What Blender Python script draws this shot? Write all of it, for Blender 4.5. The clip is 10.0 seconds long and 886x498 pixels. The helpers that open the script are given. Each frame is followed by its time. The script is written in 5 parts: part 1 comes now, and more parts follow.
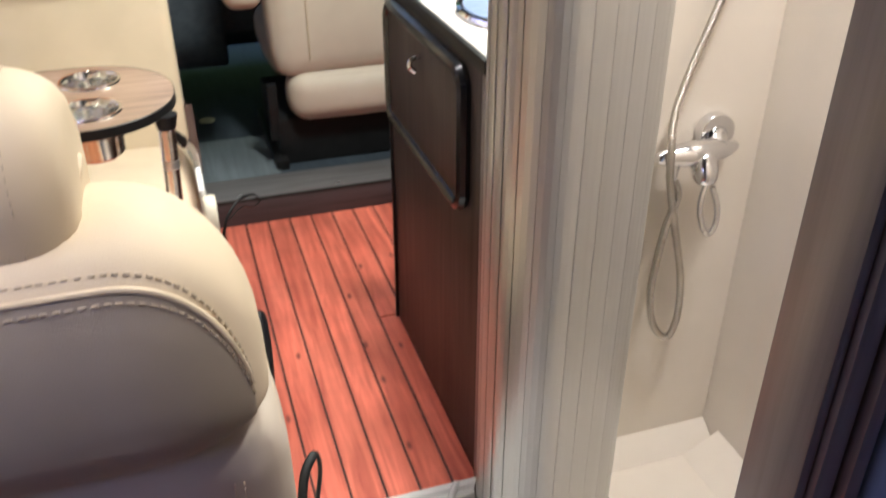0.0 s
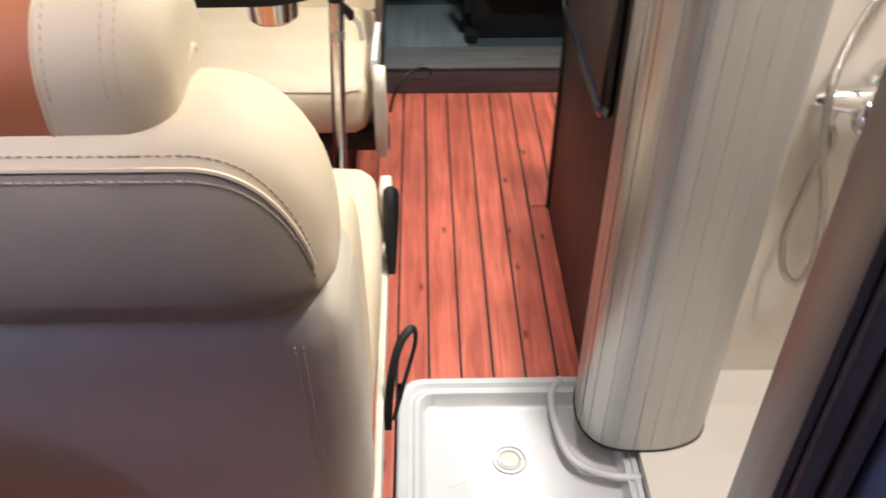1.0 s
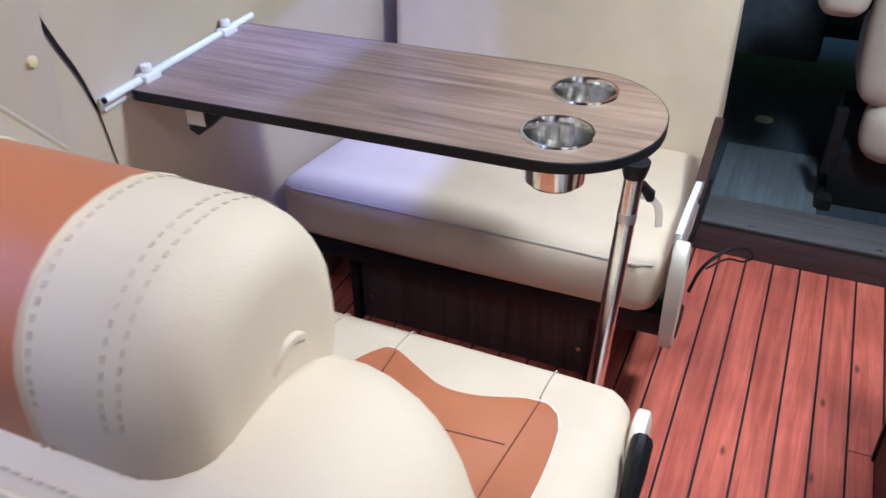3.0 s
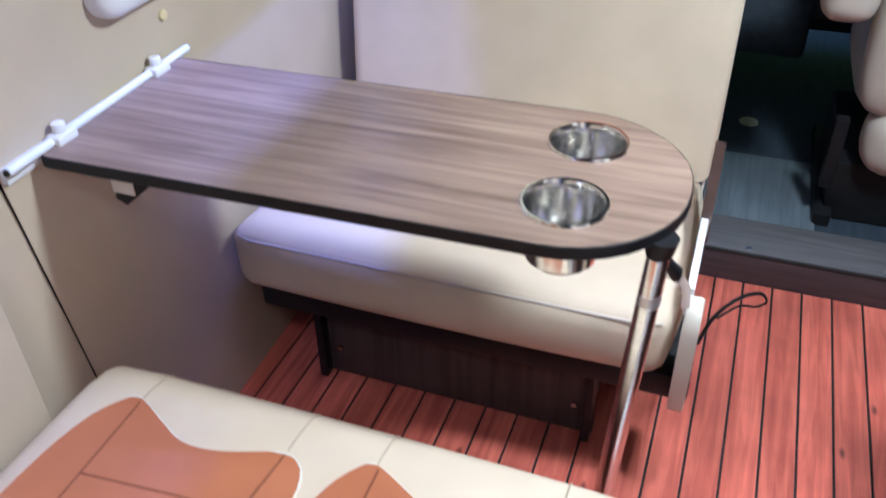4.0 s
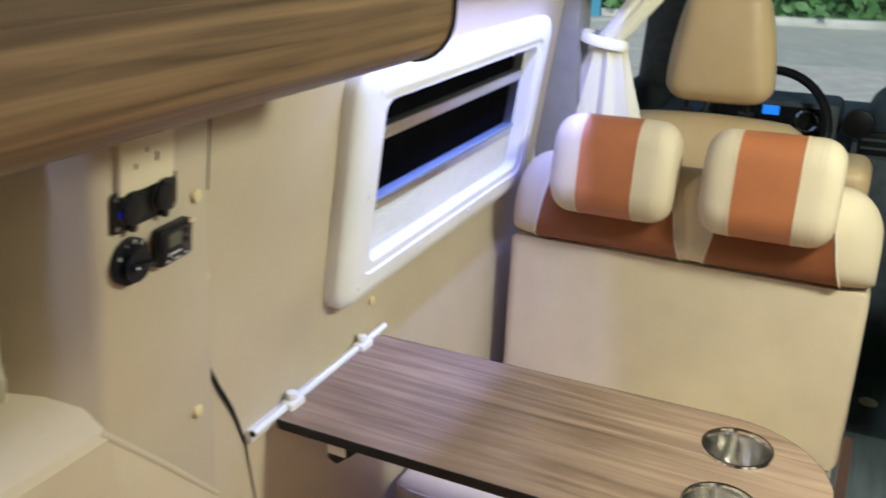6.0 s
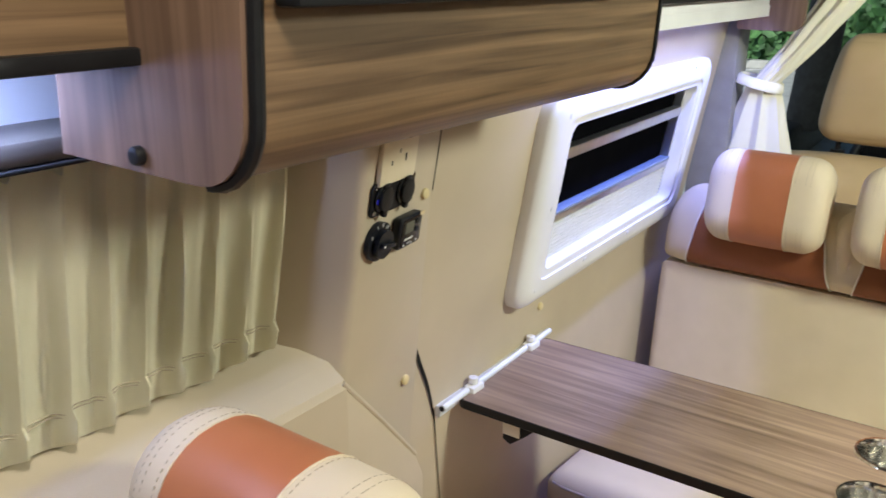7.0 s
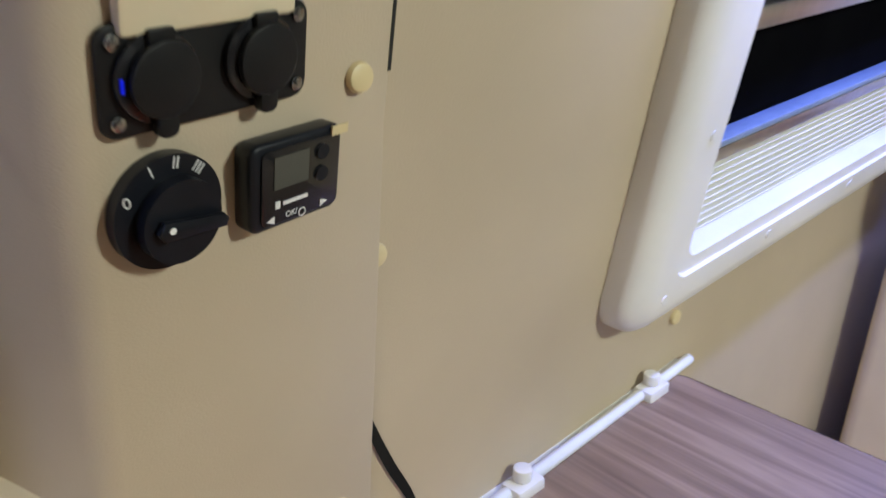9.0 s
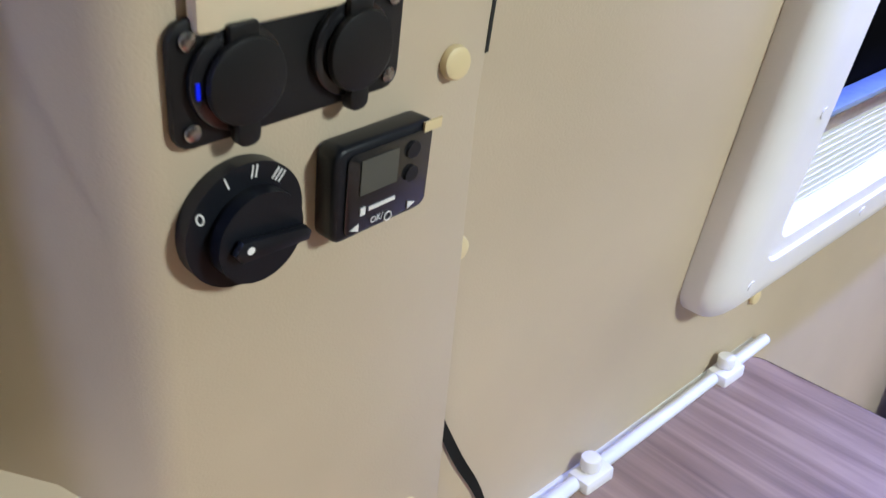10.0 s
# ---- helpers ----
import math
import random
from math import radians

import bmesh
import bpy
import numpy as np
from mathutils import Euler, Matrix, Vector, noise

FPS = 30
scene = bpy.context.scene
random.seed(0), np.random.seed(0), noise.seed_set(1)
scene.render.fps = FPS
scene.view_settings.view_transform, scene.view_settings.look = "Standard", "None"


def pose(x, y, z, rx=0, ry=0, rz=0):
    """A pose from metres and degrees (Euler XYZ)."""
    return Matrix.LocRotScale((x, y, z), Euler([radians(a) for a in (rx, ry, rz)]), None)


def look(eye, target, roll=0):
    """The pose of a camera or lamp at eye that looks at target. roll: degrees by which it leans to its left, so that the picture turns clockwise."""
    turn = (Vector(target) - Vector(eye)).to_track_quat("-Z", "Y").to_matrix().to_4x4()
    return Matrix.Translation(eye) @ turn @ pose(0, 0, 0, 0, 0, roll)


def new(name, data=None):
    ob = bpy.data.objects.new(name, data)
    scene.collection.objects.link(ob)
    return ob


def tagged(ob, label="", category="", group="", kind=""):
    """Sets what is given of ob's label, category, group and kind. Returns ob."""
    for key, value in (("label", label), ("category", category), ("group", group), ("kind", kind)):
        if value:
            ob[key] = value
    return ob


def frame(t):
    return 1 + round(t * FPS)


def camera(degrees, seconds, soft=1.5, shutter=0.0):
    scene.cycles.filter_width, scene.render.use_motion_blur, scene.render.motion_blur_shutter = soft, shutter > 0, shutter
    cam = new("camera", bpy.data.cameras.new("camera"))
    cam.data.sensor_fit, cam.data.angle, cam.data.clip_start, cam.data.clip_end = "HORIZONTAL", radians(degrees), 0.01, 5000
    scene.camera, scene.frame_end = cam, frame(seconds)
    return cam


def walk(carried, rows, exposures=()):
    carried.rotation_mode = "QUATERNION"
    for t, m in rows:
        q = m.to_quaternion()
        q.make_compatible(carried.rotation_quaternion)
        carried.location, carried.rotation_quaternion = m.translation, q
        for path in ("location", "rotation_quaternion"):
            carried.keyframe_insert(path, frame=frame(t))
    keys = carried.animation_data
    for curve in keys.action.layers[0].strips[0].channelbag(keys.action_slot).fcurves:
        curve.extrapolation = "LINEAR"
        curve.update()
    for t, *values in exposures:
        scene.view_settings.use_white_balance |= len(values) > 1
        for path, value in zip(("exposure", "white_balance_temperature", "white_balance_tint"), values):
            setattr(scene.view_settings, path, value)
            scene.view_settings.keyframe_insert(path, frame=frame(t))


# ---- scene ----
cam = camera(55.3, 10.0, shutter=0.4)
PATH = [
    (0, (0.809, -1.266, 1.207), (1.34, 0.374, 0.193), -0.1),
    (0.5, (0.862, -1.292, 1.224), (1.156, 0.283, 0.027), 0.1),
    (1, (0.925, -1.3, 1.267), (0.967, 0.248, 0.002), 0.3),
    (1.5, (0.941, -1.259, 1.33), (0.655, 0.285, 0.09), 0.5),
    (2, (0.937, -1.149, 1.347), (0.376, 0.377, 0.182), 0.3),
    (2.2, (0.937, -1.102, 1.351), (0.321, 0.416, 0.204), 0.4),
    (3.3, (0.95, -0.844, 1.2), (0.267, 0.663, 0.077), -1.2),
    (3.5, (0.92, -0.802, 1.194), (0.276, 0.707, 0.05), -1.3),
    (4, (0.82, -0.697, 1.24), (0.248, 0.818, 0.067), -1.2),
    (4.5, (0.738, -0.626, 1.337), (0.2, 0.896, 0.155), -0.6),
    (5, (0.738, -0.618, 1.4), (0.174, 0.942, 0.284), -0.2),
    (5.5, (0.748, -0.724, 1.44), (0.086, 0.928, 0.527), -0.1),
    (6, (0.763, -0.875, 1.44), (-0.097, 0.778, 0.712), 0.1),
    (6.2, (0.753, -0.941, 1.444), (-0.172, 0.691, 0.752), 0.4),
    (7.3, (0.765, -1.111, 1.434), (-0.404, 0.396, 0.83), 0.5),
    (7.5, (0.754, -1.104, 1.424), (-0.465, 0.372, 0.846), 0.5),
    (8, (0.668, -0.909, 1.367), (-0.654, 0.489, 0.821), 0.3),
    (8.5, (0.555, -0.628, 1.303), (-0.789, 0.718, 0.686), 0.1),
    (9, (0.405, -0.431, 1.229), (-0.91, 0.839, 0.417), 0.1),
    (9.5, (0.3, -0.385, 1.199), (-1.007, 0.818, 0.278), 0.3),
    (10, (0.342, -0.411, 1.243), (-0.979, 0.743, 0.282), 0.7),
]
walk(cam, [(t, look(eye, target, roll)) for t, eye, target, roll in PATH],
     exposures=[(0.0, 0.08, 6200, 18), (1.0, 0.06, 6150, 18), (1.5, -0.22, 6400, 20), (2.0, -0.44, 5650, 17), (3.5, -0.2, 5050, 20), (4.5, -0.08, 5000, 17),
     (5.2, -0.42, 5600, 11), (5.6, -0.46, 5900, 9), (6.1, -0.36, 6400, 6), (7.5, -0.34, 6150, 9), (8.2, -0.38, 6050, 7), (8.6, -0.58, 6050, 9), (9.0, -0.56, 6000, 10),
     (10.0, -0.20, 5600, 12)])

# ---- world and lights ----
scene.view_settings.exposure = 0.0
world = bpy.data.worlds.new("world")
scene.world = world
world.use_nodes = True
wn = world.node_tree.nodes
sky = wn.new("ShaderNodeTexSky")
sky.sky_type, sky.sun_disc = "NISHITA", False
sky.sun_elevation, sky.sun_rotation = radians(35), radians(180)
world.node_tree.links.new(sky.outputs[0], wn["Background"].inputs[0])
wn["Background"].inputs[1].default_value = 0.15


def lamp(name, where, aim, size, size_y, watts, color, spread=180):
    data = bpy.data.lights.new(name, "AREA")
    data.shape, data.size, data.size_y, data.energy, data.color = "RECTANGLE", size, size_y, watts, color
    data.spread = radians(spread)
    ob = new(name, data)
    ob.matrix_world = look(where, aim)
    return ob


sun = new("sun", bpy.data.lights.new("sun", "SUN"))
sun.data.energy, sun.data.angle, sun.data.color = 3.2, radians(10), (1, 0.95, 0.88)
sun.matrix_world = look((0, 0, 10), (0, 8, 4))
WARM, COOL = (0.94, 0.97, 0.80), (0.27, 0.33, 1.0)
lamp("ceiling_lamp", (1.33, 0.24, 1.75), (0.62, 0.50, 0.35), 0.18, 0.18, 31, WARM)
# Added fill for the aisle floor; no such fitting is known here.
lamp("aisle_fill", (1.02, 0.28, 1.885), (1.03, 0.30, 0.0), 0.14, 0.14, 2.0, (1.0, 0.95, 0.86), 65)
# Unseen lamp, added to brighten the bench back and the curtain.
lamp("rear_fill_lamp", (0.72, -0.98, 1.85), (0.20, -0.90, 0.95), 0.16, 0.16, 4.4, (1.0, 0.93, 0.80), 110)
lamp("shower_lamp", (1.48, -0.58, 1.80), (1.48, -0.55, 0), 0.14, 0.14, 6, (1.0, 0.96, 0.84), 105)
lamp("cabinet_strip_front", (0.1672, 0.62, 1.3510), (0.1672, 0.62, 0), 0.0012, 0.88, 6.4, COOL, 125)
lamp("cabinet_strip_rear", (0.062, -1.15, 1.373), (0.01, -1.15, 0.9), 0.85, 0.010, 8.0, (0.42, 0.53, 1.0))

# ---- materials ----


def nodes_of(name):
    m = bpy.data.materials.new(name)
    m.use_nodes = True
    nt = m.node_tree
    return m, nt, nt.nodes["Principled BSDF"]


def surface(name, dark, light, rough=0.5, metal=0.0, scale=(20, 20, 20), detail=4, bump=0.05, bump_scale=400.0,
            patch=0.12, spread=0.0, coat=0.0, vary=0.0, dist=0.002, knots=None):
    """Two tones mixed by a stretched noise, larger patches over them, and a fine relief."""
    m, nt, b = nodes_of(name)
    L = nt.links.new
    tc = nt.nodes.new("ShaderNodeTexCoord")
    mp = nt.nodes.new("ShaderNodeMapping")
    mp.inputs["Scale"].default_value = scale
    L(tc.outputs["Object"], mp.inputs["Vector"])
    n1 = nt.nodes.new("ShaderNodeTexNoise")
    n1.inputs["Scale"].default_value, n1.inputs["Detail"].default_value, n1.inputs["Distortion"].default_value = 1.0, detail, spread
    L(mp.outputs[0], n1.inputs["Vector"])
    ramp = nt.nodes.new("ShaderNodeValToRGB")
    ramp.color_ramp.elements[0].position, ramp.color_ramp.elements[1].position = 0.3, 0.7
    ramp.color_ramp.elements[0].color, ramp.color_ramp.elements[1].color = (*dark, 1), (*light, 1)
    L(n1.outputs["Fac"], ramp.inputs["Fac"])
    n2 = nt.nodes.new("ShaderNodeTexNoise")
    n2.inputs["Scale"].default_value, n2.inputs["Detail"].default_value = 6.0, 3
    L(tc.outputs["Object"], n2.inputs["Vector"])
    hsv = nt.nodes.new("ShaderNodeHueSaturation")
    mr = nt.nodes.new("ShaderNodeMapRange")
    mr.inputs[1].default_value, mr.inputs[2].default_value = 0.3, 0.7
    mr.inputs[3].default_value, mr.inputs[4].default_value = 1 - patch, 1 + patch
    L(n2.outputs["Fac"], mr.inputs[0])
    val = mr.outputs[0]
    if vary:
        oi = nt.nodes.new("ShaderNodeObjectInfo")
        mv = nt.nodes.new("ShaderNodeMapRange")
        mv.inputs[3].default_value, mv.inputs[4].default_value = 1 - vary, 1 + vary
        L(oi.outputs["Random"], mv.inputs[0])
        mul = nt.nodes.new("ShaderNodeMath")
        mul.operation = "MULTIPLY"
        L(val, mul.inputs[0]), L(mv.outputs[0], mul.inputs[1])
        val = mul.outputs[0]
    L(val, hsv.inputs["Value"])
    L(ramp.outputs[0], hsv.inputs["Color"])
    tone = hsv.outputs[0]
    if knots:
        mk = nt.nodes.new("ShaderNodeMapping")
        mk.inputs["Scale"].default_value = (14, 5.5, 1)
        L(tc.outputs["Object"], mk.inputs["Vector"])
        vo = nt.nodes.new("ShaderNodeTexVoronoi")
        vo.voronoi_dimensions, vo.inputs["Scale"].default_value = "2D", 1.0
        L(mk.outputs[0], vo.inputs["Vector"])
        ring = nt.nodes.new("ShaderNodeMapRange")
        ring.inputs[1].default_value, ring.inputs[2].default_value, ring.inputs[3].default_value, ring.inputs[4].default_value = 0.025, 0.10, 0.85, 0.0
        L(vo.outputs["Distance"], ring.inputs[0])
        some = nt.nodes.new("ShaderNodeMath")
        some.operation, some.inputs[1].default_value = "GREATER_THAN", 0.62
        L(vo.outputs["Color"], some.inputs[0])
        both = nt.nodes.new("ShaderNodeMath")
        both.operation = "MULTIPLY"
        L(ring.outputs[0], both.inputs[0]), L(some.outputs[0], both.inputs[1])
        mix = nt.nodes.new("ShaderNodeMix")
        mix.data_type = "RGBA"
        mixed = [k for k in mix.inputs if k.type == "RGBA"]
        mixed[1].default_value = (*knots, 1)
        L(both.outputs[0], mix.inputs[0]), L(tone, mixed[0])
        tone = [k for k in mix.outputs if k.type == "RGBA"][0]
    L(tone, b.inputs["Base Color"])
    b.inputs["Roughness"].default_value, b.inputs["Metallic"].default_value = rough, metal
    if coat:
        b.inputs["Coat Weight"].default_value, b.inputs["Coat Roughness"].default_value = coat, 0.15
    if bump:
        v = nt.nodes.new("ShaderNodeTexNoise")
        v.inputs["Scale"].default_value, v.inputs["Detail"].default_value = bump_scale, 2
        L(tc.outputs["Object"], v.inputs["Vector"])
        bp = nt.nodes.new("ShaderNodeBump")
        bp.inputs["Strength"].default_value, bp.inputs["Distance"].default_value = bump, dist
        L(v.outputs["Fac"], bp.inputs["Height"])
        L(bp.outputs[0], b.inputs["Normal"])
    return m


CREAM = surface("cream_leather", (0.61, 0.505, 0.36), (0.67, 0.56, 0.41), 0.5, scale=(8, 8, 8), bump=0.12, bump_scale=900, patch=0.04)
ORANGE = surface("orange_leather", (0.40, 0.135, 0.055), (0.47, 0.165, 0.07), 0.42, scale=(8, 8, 8), bump=0.12, bump_scale=900, patch=0.06)
GREYLEATHER = surface("grey_cream_leather", (0.50, 0.43, 0.36), (0.55, 0.48, 0.40), 0.45, scale=(8, 8, 8), bump=0.12, bump_scale=900, patch=0.05)
PIPING = surface("piping", (0.72, 0.66, 0.55), (0.78, 0.72, 0.62), 0.5, bump=0)
SEAM = surface("seam_thread", (0.44, 0.36, 0.26), (0.50, 0.41, 0.30), 0.7, bump=0)
WALLVINYL = surface("wall_vinyl", (0.485, 0.405, 0.295), (0.525, 0.44, 0.325), 0.5, scale=(5, 5, 5), bump=0.1, bump_scale=700, patch=0.04)
WALLWHITE = surface("wall_white", (0.72, 0.71, 0.70), (0.78, 0.77, 0.76), 0.5, scale=(5, 5, 5), bump=0.05, patch=0.03)
OAK_Y = surface("oak_laminate", (0.072, 0.040, 0.019), (0.235, 0.146, 0.076), 0.42, scale=(95, 2.6, 95), detail=8, spread=0.6, bump=0.06, bump_scale=250, patch=0.10)
OAK_Z = surface("oak_laminate_upright", (0.12, 0.07, 0.047), (0.23, 0.145, 0.10), 0.42, scale=(70, 70, 3.0), detail=8, spread=0.6, bump=0.06, bump_scale=250, patch=0.10)
TABLEWOOD = surface("table_laminate", (0.15, 0.095, 0.065), (0.34, 0.235, 0.165), 0.36, scale=(3.2, 60, 60), detail=8, spread=0.7, bump=0.05, bump_scale=250, patch=0.10, coat=0.15)
DARKWOOD = surface("dark_cabinet_laminate", (0.045, 0.034, 0.030), (0.085, 0.064, 0.055), 0.5, scale=(60, 60, 2.5), detail=7, spread=0.5, bump=0.05, bump_scale=250, patch=0.12)
TEAK = surface("teak_plank", (0.42, 0.084, 0.054), (0.74, 0.195, 0.128), 0.36, scale=(55, 3.5, 30), detail=8, spread=0.9, bump=0.06, bump_scale=200, patch=0.20, vary=0.15, coat=0.15, knots=(0.10, 0.022, 0.016))
CAULK = surface("black_caulking", (0.012, 0.010, 0.010), (0.02, 0.017, 0.016), 0.7, bump=0)
BLACK = surface("black_plastic", (0.008, 0.008, 0.009), (0.013, 0.013, 0.014), 0.45, scale=(30, 30, 30), bump=0.05, bump_scale=900, patch=0.08)
GLOSSBLACK = surface("gloss_black_plastic", (0.010, 0.010, 0.012), (0.014, 0.014, 0.016), 0.18, bump=0)
RUBBER = surface("rubber", (0.02, 0.02, 0.02), (0.03, 0.03, 0.03), 0.8, bump=0)
DARKFABRIC = surface("dark_trim", (0.012, 0.014, 0.016), (0.026, 0.029, 0.033), 0.8, scale=(40, 40, 40), bump=0.15, bump_scale=600)
WHITEPLASTIC = surface("white_plastic", (0.74, 0.73, 0.74), (0.79, 0.78, 0.79), 0.35, scale=(6, 6, 6), bump=0.02, patch=0.03)
CREAMPLASTIC = surface("cream_plastic", (0.66, 0.61, 0.49), (0.72, 0.67, 0.55), 0.4, scale=(6, 6, 6), bump=0.02, patch=0.04)
CHROME = surface("chrome", (0.75, 0.75, 0.76), (0.80, 0.80, 0.81), 0.10, 1.0, bump=0, patch=0.02)
# Upright tone streaks stand in for reflections inside the cups.
CUPSTEEL = surface("reflection_streaked_steel", (0.70, 0.68, 0.64), (0.95, 0.93, 0.88), 0.16, 1.0, scale=(150, 150, 1.5), detail=3, bump=0.0, patch=0.03)
STEEL = surface("brushed_steel", (0.74, 0.72, 0.70), (0.92, 0.90, 0.86), 0.20, 1.0, scale=(4, 4, 200), bump=0.02, patch=0.03)
ALU = surface("aluminium", (0.62, 0.63, 0.67), (0.70, 0.71, 0.75), 0.35, 1.0, scale=(60, 60, 4), bump=0.02, patch=0.03)
WHITERAIL = surface("white_painted_rail", (0.70, 0.72, 0.76), (0.76, 0.78, 0.82), 0.3, bump=0.02)
SCREWSTEEL = surface("dark_screw", (0.30, 0.30, 0.31), (0.40, 0.40, 0.41), 0.22, 1.0, bump=0)
BRONZE = surface("bronze_aluminium", (0.20, 0.182, 0.175), (0.26, 0.24, 0.232), 0.4, 0.6, scale=(80, 80, 3), bump=0.02, patch=0.05)
# Blue tone; on the shower channel it also stands in for reflected light.
BLUEALU = surface("blue_grey_aluminium", (0.22, 0.30, 0.46), (0.28, 0.36, 0.54), 0.4, 0.35, scale=(80, 80, 3), bump=0.02, patch=0.06)
SLAT = surface("tambour_slat", (0.50, 0.495, 0.47), (0.53, 0.525, 0.50), 0.34, 0.6, scale=(60, 60, 2), bump=0.02, patch=0.03, vary=0.06)
SHOWER = surface("shower_plastic", (0.72, 0.66, 0.57), (0.77, 0.71, 0.62), 0.28, scale=(4, 4, 4), bump=0.03, bump_scale=120, patch=0.03)
TRAY = surface("tray_plastic", (0.60, 0.60, 0.605), (0.68, 0.68, 0.685), 0.25, scale=(5, 5, 5), bump=0.04, bump_scale=160, patch=0.04)
COUNTER = surface("counter_top", (0.55, 0.52, 0.50), (0.62, 0.59, 0.57), 0.3, scale=(60, 60, 60), bump=0.02, patch=0.05)
CABFLOOR = surface("cab_floor_vinyl", (0.032, 0.045, 0.060), (0.055, 0.073, 0.093), 0.45, scale=(60, 5, 20), detail=6, bump=0.08, bump_scale=300, patch=0.15)
CABMAT = surface("cab_mat_vinyl", (0.09, 0.112, 0.13), (0.15, 0.18, 0.20), 0.45, scale=(70, 4, 20), detail=6, bump=0.08, bump_scale=300, patch=0.12)
STEPTOP = surface("step_trim", (0.13, 0.125, 0.13), (0.19, 0.185, 0.19), 0.45, 0.3, scale=(4, 60, 60), detail=6, bump=0.06, patch=0.10)
STEPFACE = surface("step_riser_vinyl", (0.045, 0.033, 0.036), (0.075, 0.058, 0.062), 0.5, scale=(4, 60, 60), detail=6, bump=0.06, patch=0.10)
DASH = surface("dash_plastic", (0.045, 0.060, 0.078), (0.070, 0.090, 0.112), 0.55, scale=(30, 30, 30), bump=0.12, bump_scale=700, patch=0.08)
CONTROL = surface("dark_blue_plastic", (0.007, 0.008, 0.012), (0.011, 0.013, 0.018), 0.38, bump=0.03, bump_scale=900)
MARK = surface("white_print", (0.75, 0.75, 0.75), (0.8, 0.8, 0.8), 0.5, bump=0)
BLIND = surface("blind_fabric", (0.68, 0.665, 0.60), (0.73, 0.715, 0.65), 0.8, scale=(40, 40, 40), bump=0.1, bump_scale=600, patch=0.04)
SCREEN = surface("grey_display", (0.065, 0.068, 0.060), (0.080, 0.083, 0.074), 0.2, bump=0)
IVORY = surface("ivory_cap", (0.60, 0.49, 0.27), (0.68, 0.57, 0.34), 0.4, bump=0)
SOCKETPLATE = surface("ivory_socket_plate", (0.66, 0.57, 0.40), (0.72, 0.63, 0.46), 0.35, bump=0, patch=0.03)
TEAL = surface("pale_teal_towel", (0.25, 0.50, 0.50), (0.42, 0.66, 0.65), 0.9, scale=(90, 90, 90), bump=0.5, bump_scale=500, dist=0.004)
BROWNPLASTIC = surface("brown_lever", (0.045, 0.022, 0.016), (0.065, 0.034, 0.025), 0.4, bump=0)
PAVING = surface("paving", (0.46, 0.47, 0.44), (0.56, 0.57, 0.53), 0.8, scale=(2, 2, 2), bump=0.2, bump_scale=30)
LEAF = surface("hedge_leaf", (0.035, 0.11, 0.035), (0.10, 0.24, 0.07), 0.6, scale=(3, 3, 3), bump=0, patch=0.3)
BLUEPANEL = surface("blue_board", (0.05, 0.25, 0.40), (0.08, 0.32, 0.48), 0.5, bump=0)
STICKER = surface("pale_green_tag", (0.45, 0.48, 0.30), (0.52, 0.55, 0.36), 0.6, bump=0)
TAUPE = surface("taupe_trim", (0.16, 0.138, 0.115), (0.20, 0.174, 0.146), 0.55, scale=(6, 6, 6), bump=0.05)
# Dark tone for the unseen ceiling, chosen to cut bounced light.
DARKROOF = surface("bounce_cut_roof_grey", (0.060, 0.057, 0.054), (0.085, 0.081, 0.076), 0.8, scale=(30, 30, 30), bump=0.1)


for leather in (CREAM, GREYLEATHER):
    leather.node_tree.nodes["Principled BSDF"].inputs["Roughness"].default_value = 0.6
    leather.node_tree.nodes["Principled BSDF"].inputs["Specular IOR Level"].default_value = 0.32
for dull in (BLACK, CONTROL, RUBBER, DARKWOOD):
    dull.node_tree.nodes["Principled BSDF"].inputs["Specular IOR Level"].default_value = 0.25


def fabric():
    m, nt, b = nodes_of("curtain_fabric")
    L = nt.links.new
    tc = nt.nodes.new("ShaderNodeTexCoord")
    n = nt.nodes.new("ShaderNodeTexNoise")
    n.inputs["Scale"].default_value = 30
    L(tc.outputs["Object"], n.inputs["Vector"])
    r = nt.nodes.new("ShaderNodeValToRGB")
    r.color_ramp.elements[0].color, r.color_ramp.elements[1].color = (0.88, 0.83, 0.64, 1), (0.91, 0.87, 0.70, 1)
    L(n.outputs["Fac"], r.inputs["Fac"])
    L(r.outputs[0], b.inputs["Base Color"])
    b.inputs["Roughness"].default_value = 0.8
    b.inputs["Sheen Weight"].default_value = 0.2
    w = nt.nodes.new("ShaderNodeTexNoise")
    w.inputs["Scale"].default_value = 900
    L(tc.outputs["Object"], w.inputs["Vector"])
    bp = nt.nodes.new("ShaderNodeBump")
    bp.inputs["Strength"].default_value, bp.inputs["Distance"].default_value = 0.2, 0.001
    L(w.outputs["Fac"], bp.inputs["Height"])
    L(bp.outputs[0], b.inputs["Normal"])
    return m


CURTAIN = fabric()


def glass(name, tint, rough=0.02):
    m, nt, b = nodes_of(name)
    b.inputs["Base Color"].default_value = (*tint, 1)
    b.inputs["Roughness"].default_value = rough
    b.inputs["Transmission Weight"].default_value = 1.0
    return m


DARKGLASS = surface("black_tinted_glass", (0.003, 0.003, 0.004), (0.004, 0.004, 0.005), 0.06, bump=0)
DARKGLASS.node_tree.nodes["Principled BSDF"].inputs["Specular IOR Level"].default_value = 0.0
CLEARTAPE = glass("clear_tape", (0.93, 0.92, 0.95), 0.45)
CLEARGLASS = glass("windscreen_glass", (0.92, 0.97, 0.97))


